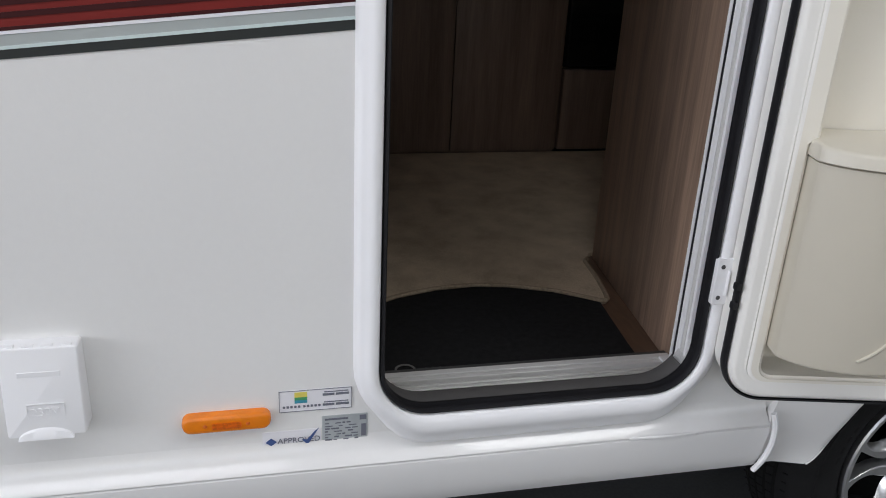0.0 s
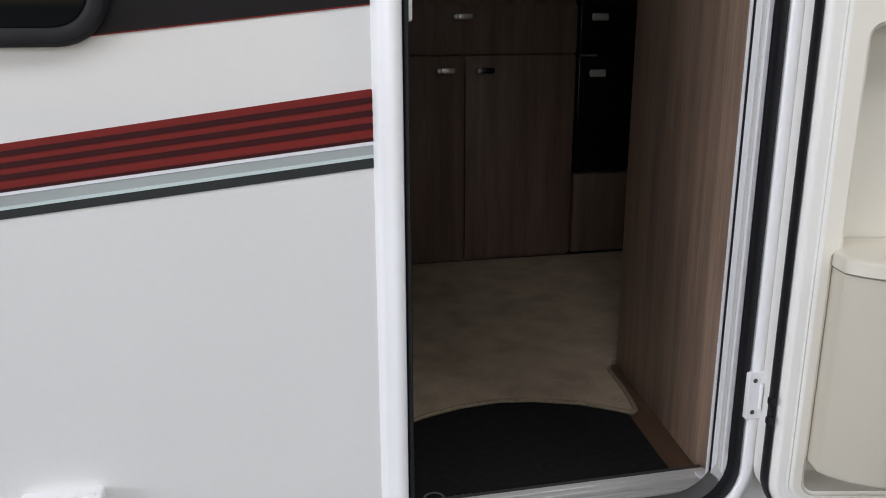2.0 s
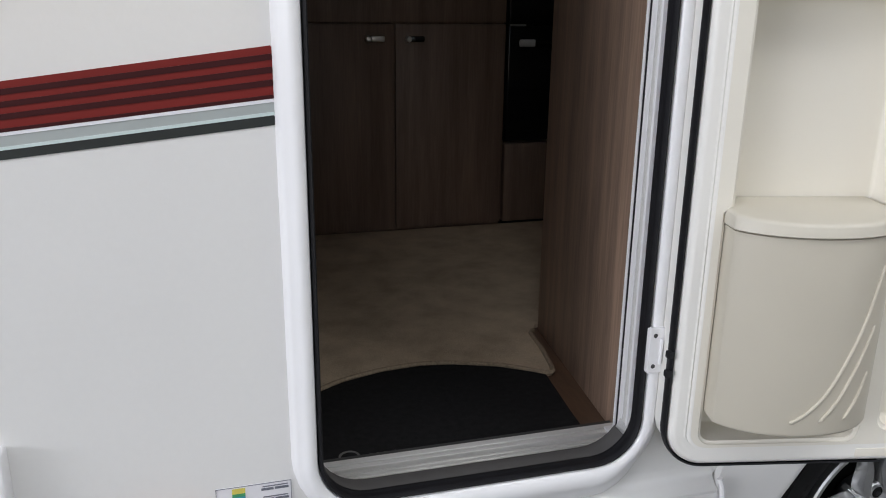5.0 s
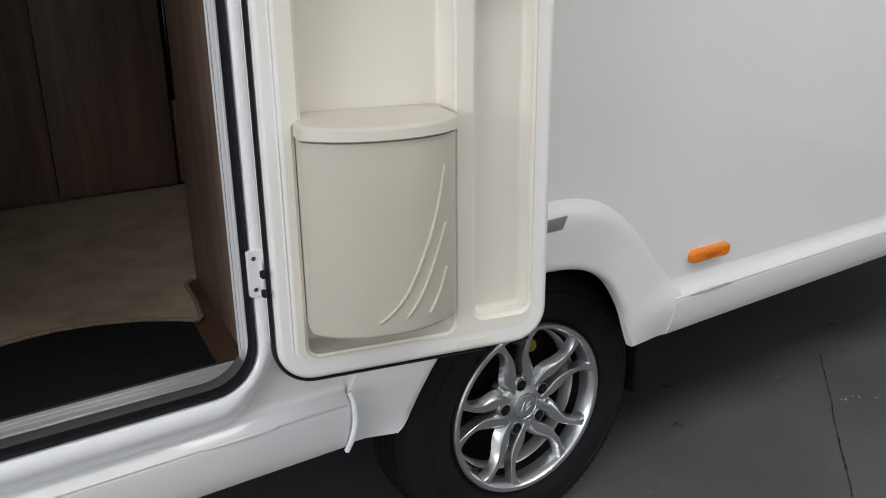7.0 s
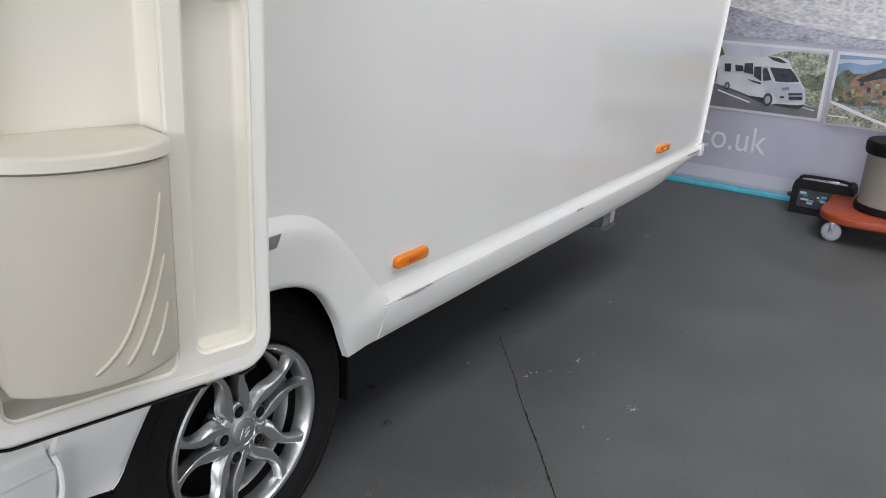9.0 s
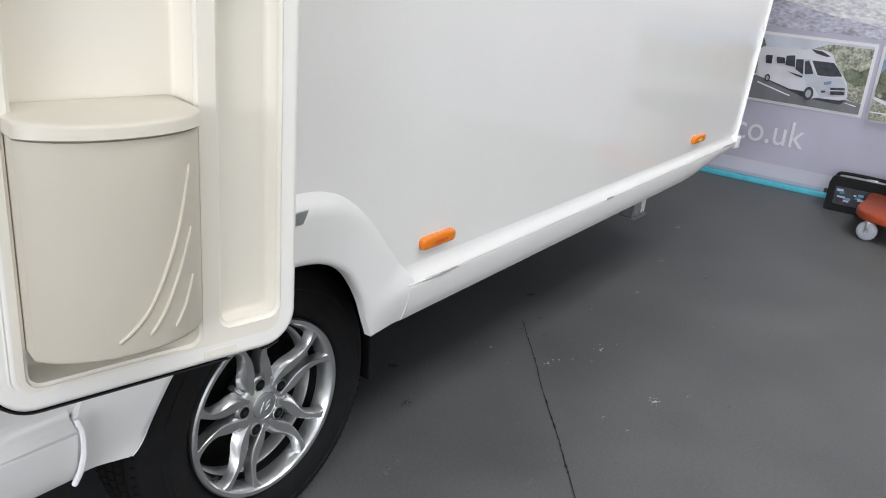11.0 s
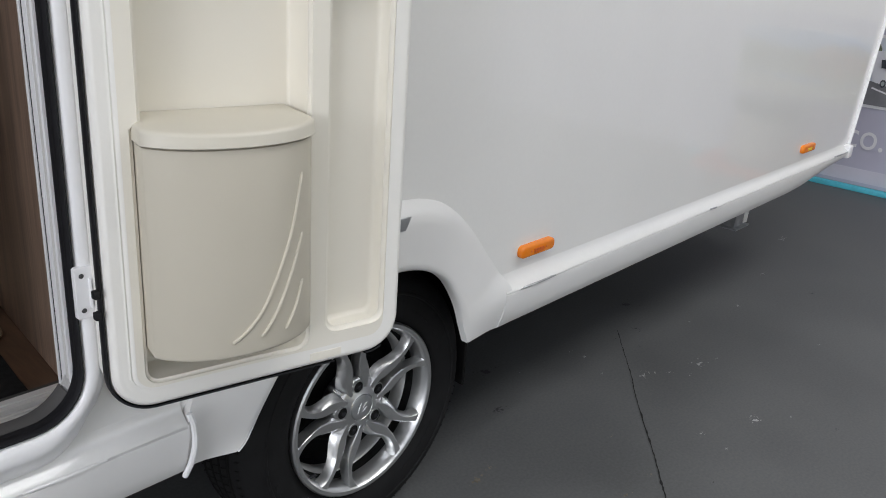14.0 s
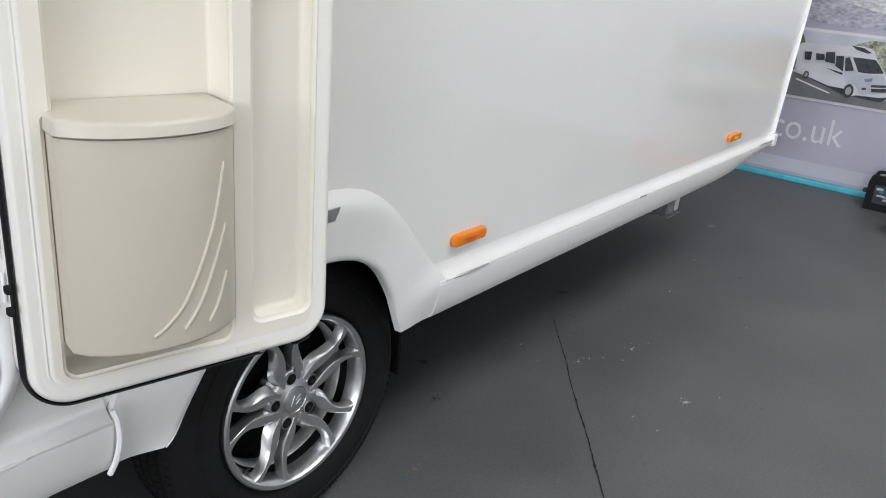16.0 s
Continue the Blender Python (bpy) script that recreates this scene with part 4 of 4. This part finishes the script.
doormat = tagged(link("doormat", plate(mat_line, [], 0.010, 0.002, lambda u, v, h: (u, v, ZF + 0.0005 + h)), M_MAT), "black half-round doormat lying at the caravan's sill", "doormat")
part("mat_lettering", lettering("Welcome", 0.034, lambda u, v, h: (0.142 + u * 0.8, 0.1452 + v * 0.5, ZF + 0.0008 + h), 0.0004), M_WELCOME, doormat, "grey printed greeting")
part("mat_emblem", lathe([(0.014, 0.0), (0.014, 0.0010), (0.018, 0.0010), (0.018, 0.0)], (0.108, 0.155, ZF + 0.0004), "Z", 24), M_WELCOME, doormat)

panel = tagged(link("partition_panel", loft([[(x, y, z) for x, y in ((0.5775, 0.1185), (0.5975, 0.1185), (0.6485, 0.605), (0.6455, 0.609), (0.6315, 0.609), (0.6285, 0.605))] for z in (0.592, 2.45)], True, True), M_WOOD), "brown walnut-effect partition panel beside the doorway", "partition")


def pull(parent, x, z, y, w=0.052, turned=False):
    """A small cupboard pull: a chrome boss and a flat blade beside it."""
    h = part("handle", box(x + 0.008, y - 0.025, z - 0.0085, x + w, y - 0.014, z + 0.0085, 0.004), M_OVEN if turned else M_SATIN, parent, "black handle" if turned else "satin metal handle")
    part("handle_boss", lathe([(0.0, -0.029), (0.006, -0.029), (0.0092, -0.025), (0.0095, -0.014), (0.006, 0.0)], (x + 0.003, y, z), n=16), M_CHROME, h)


YC = 1.470
cab = thing("kitchen_cabinet", "dark walnut kitchen cabinet with a drawer above two doors", "cabinet")
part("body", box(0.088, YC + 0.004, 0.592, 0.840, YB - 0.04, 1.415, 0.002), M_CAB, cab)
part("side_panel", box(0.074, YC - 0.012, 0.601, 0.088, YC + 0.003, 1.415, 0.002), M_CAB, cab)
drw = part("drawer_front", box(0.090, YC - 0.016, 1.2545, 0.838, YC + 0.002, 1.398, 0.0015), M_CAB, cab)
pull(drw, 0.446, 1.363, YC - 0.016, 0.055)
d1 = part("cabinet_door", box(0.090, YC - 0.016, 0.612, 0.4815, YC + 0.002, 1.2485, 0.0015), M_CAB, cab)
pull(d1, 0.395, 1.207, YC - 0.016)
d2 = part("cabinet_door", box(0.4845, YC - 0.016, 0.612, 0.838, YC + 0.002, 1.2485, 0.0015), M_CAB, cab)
pull(d2, 0.518, 1.206, YC - 0.016, turned=True)
part("worktop", box(0.070, YC - 0.022, 1.4165, 1.30, YB - 0.04, 1.448, 0.004), M_ALU, cab, "grey worktop")

oven = thing("oven", "black built-in oven with satin-ended bar handles", "oven")
part("oven_body", box(0.848, YC + 0.002, 0.880, 1.30, YB - 0.04, 1.414), M_OVEN, oven)
part("grill_door", box(0.850, YC - 0.016, 1.250, 1.298, YC, 1.410, 0.003), M_OVEN, oven)
part("oven_door", box(0.850, YC - 0.016, 0.884, 1.298, YC, 1.243, 0.003), M_OVEN, oven)
for z in (1.362, 1.193):
    hd = part("oven_handle", box(0.878, YC - 0.042, z - 0.011, 0.930, YC - 0.030, z + 0.011, 0.004), M_SATIN, oven, "satin metal handle end")
    part("handle_bar", box(0.9305, YC - 0.040, z - 0.008, 1.20, YC - 0.032, z + 0.008, 0.003), M_OVEN, hd)
    part("handle_post", box(0.884, YC - 0.032, z - 0.005, 0.892, YC - 0.016, z + 0.005, 0.001), M_CHROME, hd)
part("oven_trim", box(0.852, YC - 0.0185, 1.2435, 0.905, YC - 0.012, 1.2495, 0.001), M_STEEL, oven)
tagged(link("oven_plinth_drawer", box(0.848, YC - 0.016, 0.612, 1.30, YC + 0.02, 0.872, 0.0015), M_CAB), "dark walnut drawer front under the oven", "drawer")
tagged(link("cabinet_plinth", box(0.848, YC + 0.0205, 0.592, 1.30, YC + 0.06, 0.640), M_BLACK), "black plinth under the oven", "plinth")

sofa = thing("bench_seat", "cream upholstered bench seat on a walnut base", "seat")
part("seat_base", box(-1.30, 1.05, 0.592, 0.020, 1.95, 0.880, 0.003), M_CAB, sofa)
part("seat_cushion", box(-1.30, 1.03, 0.884, 0.030, 1.60, 1.045, 0.035, 4), M_FABRIC, sofa, "cream seat cushion")
part("back_cushion", box(-1.30, 1.62, 1.050, 0.030, 1.80, 1.50, 0.04, 4), M_FABRIC, sofa, "cream back cushion")
tagged(link("towel", box(0.046, 1.42, 1.33, 0.070, 1.455, 1.62, 0.008), M_PINK), "pink cloth hanging beside the cabinet", "cloth")
part("light_switch", box(0.036, 0.095, 1.352, 0.070, 0.12, 1.402, 0.003), M_TRIM, caravan)

# ---- banner and the things before it ----
BX = 5.628
bat = lambda d: (lambda y, z, h: (BX - d - h, -y, z))       # drawn with y to the right as seen
banner = thing("banner", "lilac printed vinyl banner with vehicle pictures and white lettering", "banner")
part("sheet", plate([(-1.6, 0.035), (3.4, 0.035), (3.4, 2.6), (-1.6, 2.6)], [], 0.004, 0.0, bat(0.0)), M_BANNER, banner)
part("shore_print", plate(subdivide([(-1.6, 1.03), (-0.5, 1.00), (-0.1, 0.985), (0.05, 0.99), (0.3, 0.975), (0.6, 0.98), (3.4, 1.0), (3.4, 2.0), (-1.6, 2.0)], 0.4), [], 0.002, 0.0, bat(0.003)), M_ROCK, banner, "printed rocky shore")


def picture(y0, y1, z0, z1, scene_kind):
    p = part("printed_picture", plate([(y0, z0), (y1, z0), (y1, z1), (y0, z1)], [], 0.002, 0.0, bat(0.006)), M_PRINTWHITE, banner, "white-bordered printed picture")
    b = 0.018
    y0, y1, z0, z1 = y0 + b, y1 - b, z0 + b, z1 - b
    w, h = y1 - y0, z1 - z0
    layer = [0.009]

    def shape(pts, m, name="print_patch"):
        part(name, plate([(y0 + w * a, z0 + h * c) for a, c in pts], [], 0.0008, 0.0, bat(layer[0])), m, p)
        layer[0] += 0.0009
    if scene_kind == "vehicle":
        shape([(0, 0), (1, 0), (1, 1), (0, 1)], M_SKYPRINT)
        shape([(0.50, 0.86), (0.65, 0.965), (1, 0.965), (1, 0.12), (0.88, 0.2), (0.80, 0.45), (0.72, 0.70)], M_HILL)
        shape([(0.80, 0.60), (0.86, 0.66), (0.93, 0.62), (1, 0.70), (1, 0.14), (0.88, 0.22)], M_TREEPRINT)
        shape([(0.84, 0.46), (0.92, 0.40), (1, 0.44), (1, 0.16), (0.88, 0.22)], M_HILL)
        shape([(0.0, 0.40), (0.072, 0.38), (0.082, 0.60), (0.078, 0.72), (0.115, 0.83), (0.085, 0.93), (0.06, 0.98), (0, 0.97)], M_TREEPRINT)
        shape([(0, 0), (1, 0), (1, 0.145), (0.887, 0.183), (0.099, 0.352), (0, 0.37)], M_ROADPRINT)
        shape([(0.106, 0.271), (0.413, 0.128), (0.403, 0.110), (0.10, 0.250)], M_PRINTWHITE, "road_line")
        shape([(0.824, 0.157), (0.968, 0.122), (0.964, 0.105)], M_PRINTWHITE, "road_line")
        shape([(0.19, 0.31), (0.52, 0.13), (0.83, 0.10), (0.88, 0.17), (0.60, 0.25)], M_GLASSPRINT, "shadow_print")
        shape([(0.099, 0.352), (0.080, 0.45), (0.066, 0.718), (0.075, 0.775), (0.093, 0.812), (0.379, 0.843), (0.449, 0.833), (0.50, 0.865), (0.599, 0.871), (0.66, 0.85), (0.691, 0.815), (0.715, 0.74), (0.749, 0.638), (0.812, 0.532),
               (0.851, 0.442), (0.872, 0.33), (0.88, 0.235), (0.86, 0.185), (0.823, 0.165), (0.637, 0.152), (0.58, 0.12), (0.516, 0.22), (0.392, 0.226), (0.209, 0.312)], M_VANPRINT, "vehicle_print")
        shape([(0.46, 0.70), (0.52, 0.72), (0.53, 0.60), (0.60, 0.47), (0.80, 0.49), (0.86, 0.38), (0.87, 0.24), (0.66, 0.17), (0.60, 0.30), (0.53, 0.30), (0.50, 0.42)], M_SKYPRINT, "cab_print")
        shape([(0.501, 0.863), (0.602, 0.848), (0.673, 0.790), (0.642, 0.776), (0.55, 0.808)], M_GLASSPRINT, "roof_light_print")
        shape([(0.532, 0.698), (0.714, 0.703), (0.765, 0.61), (0.804, 0.523), (0.70, 0.495), (0.604, 0.492)], M_GLASSPRINT, "windscreen_print")
        shape([(0.475, 0.668), (0.506, 0.693), (0.540, 0.60), (0.565, 0.504), (0.498, 0.479)], M_GLASSPRINT, "window_print")
        shape([(0.399, 0.686), (0.461, 0.697), (0.483, 0.468), (0.409, 0.535)], M_GLASSPRINT, "window_print")
        shape([(0.311, 0.719), (0.384, 0.740), (0.401, 0.566), (0.317, 0.579)], M_GLASSPRINT, "window_print")
        shape([(0.229, 0.685), (0.298, 0.685), (0.315, 0.599), (0.243, 0.585)], M_GLASSPRINT, "window_print")
        shape([(0.133, 0.688), (0.193, 0.699), (0.198, 0.569), (0.146, 0.568)], M_GLASSPRINT, "window_print")
        shape([(0.344, 0.490), (0.485, 0.449), (0.483, 0.420), (0.417, 0.447)], M_GLASSPRINT, "stripe_print")
        shape([(0.730, 0.337), (0.847, 0.362), (0.858, 0.257), (0.745, 0.232)], M_GLASSPRINT, "grille_print")
        shape([(0.735, 0.300), (0.850, 0.325), (0.851, 0.312), (0.737, 0.287)], M_VANPRINT, "grille_bar")
        shape([(0.668, 0.405), (0.730, 0.437), (0.731, 0.389), (0.676, 0.366)], M_BLUEPRINT, "headlight_print")
        shape([(0.665, 0.275), (0.70, 0.285), (0.70, 0.255), (0.667, 0.245)], M_GLASSPRINT, "foglight_print")
        for cx, cz, rx, rz in ((0.565, 0.20, 0.042, 0.105), (0.189, 0.345, 0.024, 0.060)):
            for f, m in ((1.0, M_GLASSPRINT), (0.58, M_SILVER)):
                shape([(cx + f * rx * math.cos(radians(a)), cz + f * rz * math.sin(radians(a))) for a in range(0, 360, 20)], m, "wheel_print")
    else:
        shape([(0, 0), (1, 0), (1, 1), (0, 1)], M_BLUEPRINT)
        shape([(0, 0.86), (0.06, 0.90), (0.16, 0.88), (0.24, 0.93), (0.24, 0.97), (0.10, 0.95), (0, 0.93)], M_SKYPRINT, "cloud_print")
        shape([(0, 0.66), (0.03, 0.76), (0.06, 0.80), (0.10, 0.74), (0.14, 0.76), (0.20, 0.70), (0.30, 0.74), (0.62, 0.70), (1, 0.80), (1, 0.3), (0, 0.3)], M_TREEPRINT, "tree_print")
        shape([(0.085, 0.62), (0.13, 0.74), (0.19, 0.79), (0.26, 0.87), (0.33, 0.80), (0.42, 0.84), (0.52, 0.70), (0.52, 0.34), (0.085, 0.36)], M_ROOFPRINT, "house_print")
        shape([(0.12, 0.66), (0.20, 0.78), (0.26, 0.86), (0.33, 0.79), (0.36, 0.73), (0.27, 0.72), (0.15, 0.63)], M_GLASSPRINT, "roof_print")
        for k in range(9):
            cx, cz = 0.10 + 0.045 * k, 0.46 + 0.10 * (k % 2) + 0.02 * (k % 3)
            shape([(cx, cz), (cx + 0.022, cz), (cx + 0.022, cz + 0.07), (cx, cz + 0.07)], M_GLASSPRINT if k % 3 else M_HILL, "window_print")
        rnd = random.Random(3)
        for k in range(26):
            cx, cz, r = rnd.uniform(0.01, 0.5), rnd.uniform(0.26, 0.46), rnd.uniform(0.012, 0.035)
            shape([(max(0, cx + r * rnd.uniform(0.6, 1.2) * math.cos(radians(a))), cz + 2.0 * r * rnd.uniform(0.6, 1.2) * math.sin(radians(a))) for a in range(0, 360, 36)], (M_TREEPRINT, M_HILL, M_TREEPRINT, M_ROOFPRINT)[k % 4], "bush_print")
        shape([(0, 0), (1, 0), (1, 0.30), (0.5, 0.22), (0, 0.30)], M_HILL, "lawn_print")
        shape([(0, 0.30), (0.07, 0.24), (0.20, 0.14), (0.34, 0.05), (0.40, 0.05), (0.24, 0.16), (0.10, 0.27), (0, 0.34)], M_PRINTWHITE, "path_print")
        shape([(0, 0.10), (0.12, 0.10), (0.12, 0.12), (0, 0.12)], M_PRINTWHITE, "path_print")


picture(-0.482, 0.250, 0.522, 0.957, "vehicle")
picture(0.276, 1.262, 0.510, 0.950, "house")
part("surf_print", plate([(-0.55, 1.20), (-0.02, 1.085), (0.10, 1.075), (0.24, 1.05), (0.38, 1.035), (0.60, 1.03), (1.0, 1.04), (3.4, 1.06), (3.4, 2.0), (-0.55, 2.0)], [], 0.002, 0.0, bat(0.0052)), M_SURF, banner, "printed pale surf")
part("hem", plate([(-1.6, 0.056), (3.4, 0.056), (3.4, 0.140), (-1.6, 0.140)], [], 0.002, 0.0, bat(0.004)), M_HEM, banner, "paler doubled hem")
part("banner_lettering", lettering("co.uk", 0.235, lambda u, v, h: (BX - 0.0055 - h, 0.482 - u * 0.86, 0.268 + v), 0.0004), M_PRINTWHITE, banner, "white printed lettering")
part("banner_lettering", lettering("caravans", 0.235, lambda u, v, h: (BX - 0.0055 - h, -0.110 - u * 0.86, 1.155 + v), 0.0004), M_PRINTWHITE, banner, "white printed lettering")
tagged(link("floor_tape", box(5.595, -1.5, 0.0, 5.624, 4.0, 0.034, 0.003), M_TEAL), "turquoise strip along the foot of the banner", "trim", kind="structure")

batt = thing("battery_booster", "black portable power pack with a printed front on the floor", "power pack")
PX, PY = 5.42, -0.385
part("case", loft([[(PX + a, PY + s * b, z) for a, s, b in ((-0.085, -1, w), (-0.085, 1, w), (0.085, 1, w), (0.085, -1, w))] for z, w in ((0.0, 0.168), (0.012, 0.172), (0.165, 0.170), (0.198, 0.160), (0.2075, 0.145))], True, True), M_RUBBER, batt)
part("top_plate", box(PX - 0.07, PY - 0.125, 0.208, PX + 0.07, PY + 0.125, 0.2135, 0.002), M_PLATE, batt, "grey-blue top panel")
part("front_label", box(PX - 0.0895, PY - 0.150, 0.045, PX - 0.0855, PY + 0.130, 0.152, 0.001, 1), M_GLASSPRINT, batt, "dark printed label")
rnd = random.Random(11)
for k in range(26):
    a, c = rnd.uniform(-0.12, 0.085), rnd.uniform(0.055, 0.125)
    w, v = rnd.uniform(0.012, 0.045), rnd.uniform(0.006, 0.018)
    part("label_print", box(PX - 0.0912 - 0.0002 * k, PY + a, c, PX - 0.0898, PY + min(0.12, a + w), c + v, 0.0003, 1), (M_SEA, M_SKYPRINT, M_LABEL, M_BLUEPRINT)[k % 4], batt)
part("carry_handle", sweep(bez([(PX - 0.05, PY - 0.14, 0.205), (PX - 0.05, PY - 0.12, 0.224), (PX - 0.05, PY, 0.228), (PX - 0.05, PY + 0.12, 0.224), (PX - 0.05, PY + 0.14, 0.205)], 6), 0.010, 8), M_RUBBER, batt)
part("terminal_clamp", box(PX - 0.04, PY + 0.165, 0.085, PX - 0.01, PY + 0.20, 0.11, 0.006), M_GREY, batt)
part("top_switch", box(PX - 0.06, PY - 0.08, 0.214, PX - 0.02, PY - 0.02, 0.222, 0.003), M_CHROME, batt)

dolly = thing("drum_dolly", "orange plastic wheeled dolly under a drum", "dolly")
DX, DY = 5.13, -0.795
deck = [(DX + 0.385 * math.cos(radians(a)) * (1 - 0.10 * math.cos(radians(4 * a))), DY + 0.385 * math.sin(radians(a)) * (1 - 0.10 * math.cos(radians(4 * a)))) for a in range(0, 360, 8)]
part("deck", plate(deck, [], 0.045, 0.012, lambda u, v, h: (u, v, 0.155 + h)), M_ORANGE, dolly)
for k in range(4):
    a = radians(135 + 90 * k)
    cx, cy = DX + 0.375 * math.cos(a), DY + 0.375 * math.sin(a)
    fork = part("caster_fork", box(cx - 0.024, cy - 0.020, 0.07, cx + 0.024, cy + 0.020, 0.112, 0.004), M_STEEL, dolly)
    part("caster_wheel", lathe([(0.0, -0.016), (0.030, -0.016), (0.046, -0.013), (0.0518, -0.006), (0.0518, 0.006), (0.046, 0.013), (0.030, 0.016), (0.0, 0.016)], (cx - 0.012, cy, 0.0522), "X", 28), M_CASTER, fork, "pale caster wheel")
    part("fork_arm", box(cx - 0.034, cy - 0.008, 0.045, cx - 0.030, cy + 0.012, 0.112, 0.0015), M_STEEL, fork)
    part("axle_bolt", lathe([(0.0, -0.006), (0.007, -0.006), (0.009, 0.0)], (cx - 0.034, cy + 0.002, 0.0522), "X", 6), M_CHROME, fork)
drum = thing("drum", "grey-beige plastic drum with a black band standing on the dolly", "drum")
part("drum_body", lathe([(0.0, 0.157), (0.195, 0.157), (0.205, 0.165), (0.207, 0.18), (0.200, 0.20), (0.198, 0.38), (0.196, 0.49), (0.0, 0.49)], (DX, DY, 0.0), "Z", 48), M_DRUM, drum)
part("drum_foot_band", lathe([(0.18, 0.1572), (0.212, 0.1572), (0.216, 0.17), (0.211, 0.195), (0.201, 0.196)], (DX, DY, 0.0), "Z", 48), M_RUBBER, drum)
part("drum_band", lathe([(0.18, 0.47), (0.208, 0.47), (0.214, 0.485), (0.214, 0.525), (0.206, 0.54), (0.0, 0.545)], (DX, DY, 0.0), "Z", 48), M_RUBBER, drum, "black lid band")

# ---- marks on the hall floor ----
random.seed(9)
crack_pts = [(2.614, 0.264), (2.52, 0.187), (2.425, 0.111), (2.33, 0.040), (2.244, -0.026), (2.116, -0.129), (2.003, -0.220), (1.899, -0.299), (1.84, -0.347), (1.62, -0.52), (1.30, -0.78), (0.9, -1.1)]
cl = bez([(x + random.uniform(-.002, .002), y + random.uniform(-.002, .002), 0) for x, y in crack_pts], 10)
cb = bmesh.new()
prev = None
for i, q in enumerate(cl):
    wv = random.uniform(0.0012, 0.0029) * (0.40 + 0.75 * i / len(cl)) * (1.7 if random.random() < 0.06 else 1)
    jx = random.uniform(-0.0016, 0.0016)
    cur = [cb.verts.new((q.x + jx - wv * 0.6, q.y + wv * 0.8, 0.0012)), cb.verts.new((q.x + jx + wv * 0.6, q.y - wv * 0.8, 0.0012))]
    if prev:
        cb.faces.new((prev[0], prev[1], cur[1], cur[0]))
    prev = cur
tagged(link("floor_crack", cb, M_CRACK, smooth=0), "thin dark crack running across the painted floor", "crack", kind="structure")


def blotch(x, y, r, m, label, seed, thin=0.0010):
    """Ragged flecks of many sizes round a middle, the large ones innermost."""
    rnd = random.Random(seed)
    b = bmesh.new()
    for k in range(rnd.randint(22, 40)):
        near = rnd.random() ** 1.6
        a = rnd.uniform(0, 2 * math.pi)
        cx, cy = x + 1.8 * r * near * math.cos(a), y + 0.9 * r * near * math.sin(a)
        rr = r * (0.03 + 0.20 * rnd.random() ** 3 * (1.25 - near))
        n, turn, slim = 9, rnd.uniform(0, math.pi), rnd.uniform(0.3, 1.0)
        vs = []
        for i in range(n):
            q = rr * rnd.uniform(0.45, 1.35)
            u, v = q * math.cos(2 * math.pi * i / n), q * slim * math.sin(2 * math.pi * i / n)
            vs.append(b.verts.new((cx + u * math.cos(turn) - v * math.sin(turn), cy + u * math.sin(turn) + v * math.cos(turn), thin + k * 0.00002)))
        b.faces.new(vs)
    tagged(link("floor_mark", b, m, hall_floor, smooth=0))


for i, (x, y, r) in enumerate(((2.601, -0.065, 0.034), (2.385, 0.023, 0.024), (2.466, -0.027, 0.014), (2.501, -0.082, 0.010), (2.391, -0.351, 0.030), (2.195, -0.271, 0.013), (2.337, 0.283, 0.010), (2.34, 0.227, 0.010), (2.078, 0.307, 0.007),
                                (3.653, 0.138, 0.018), (2.281, 0.122, 0.007), (2.691, -0.089, 0.009), (2.503, -0.421, 0.010), (2.177, -0.358, 0.008), (4.23, 0.27, 0.03), (3.207, 0.059, 0.016), (3.1, -0.3, 0.008), (2.428, 0.007, 0.010), (2.9, 0.12, 0.008))):
    blotch(x, y, r, M_SCUFF, "", 20 + i)
for i, (x, y, r) in enumerate(((1.537, 0.031, 0.030), (1.768, -0.269, 0.020), (1.903, -0.270, 0.012), (1.60, 0.04, 0.016), (1.98, -0.10, 0.010))):
    blotch(x, y, r, M_RUST, "", 60 + i, 0.0008)
for i, (x, y, r) in enumerate(((2.841, 0.369, 0.060), (2.681, 0.226, 0.028), (2.562, 0.143, 0.012), (1.845, 0.214, 0.035), (1.993, 0.381, 0.04), (2.539, -0.544, 0.014), (2.547, 0.23, 0.016), (1.996, -0.404, 0.012), (3.6, -0.1, 0.02), (4.3, -0.35, 0.02))):
    blotch(x, y, r, M_OIL, "", 80 + i, 0.0006)
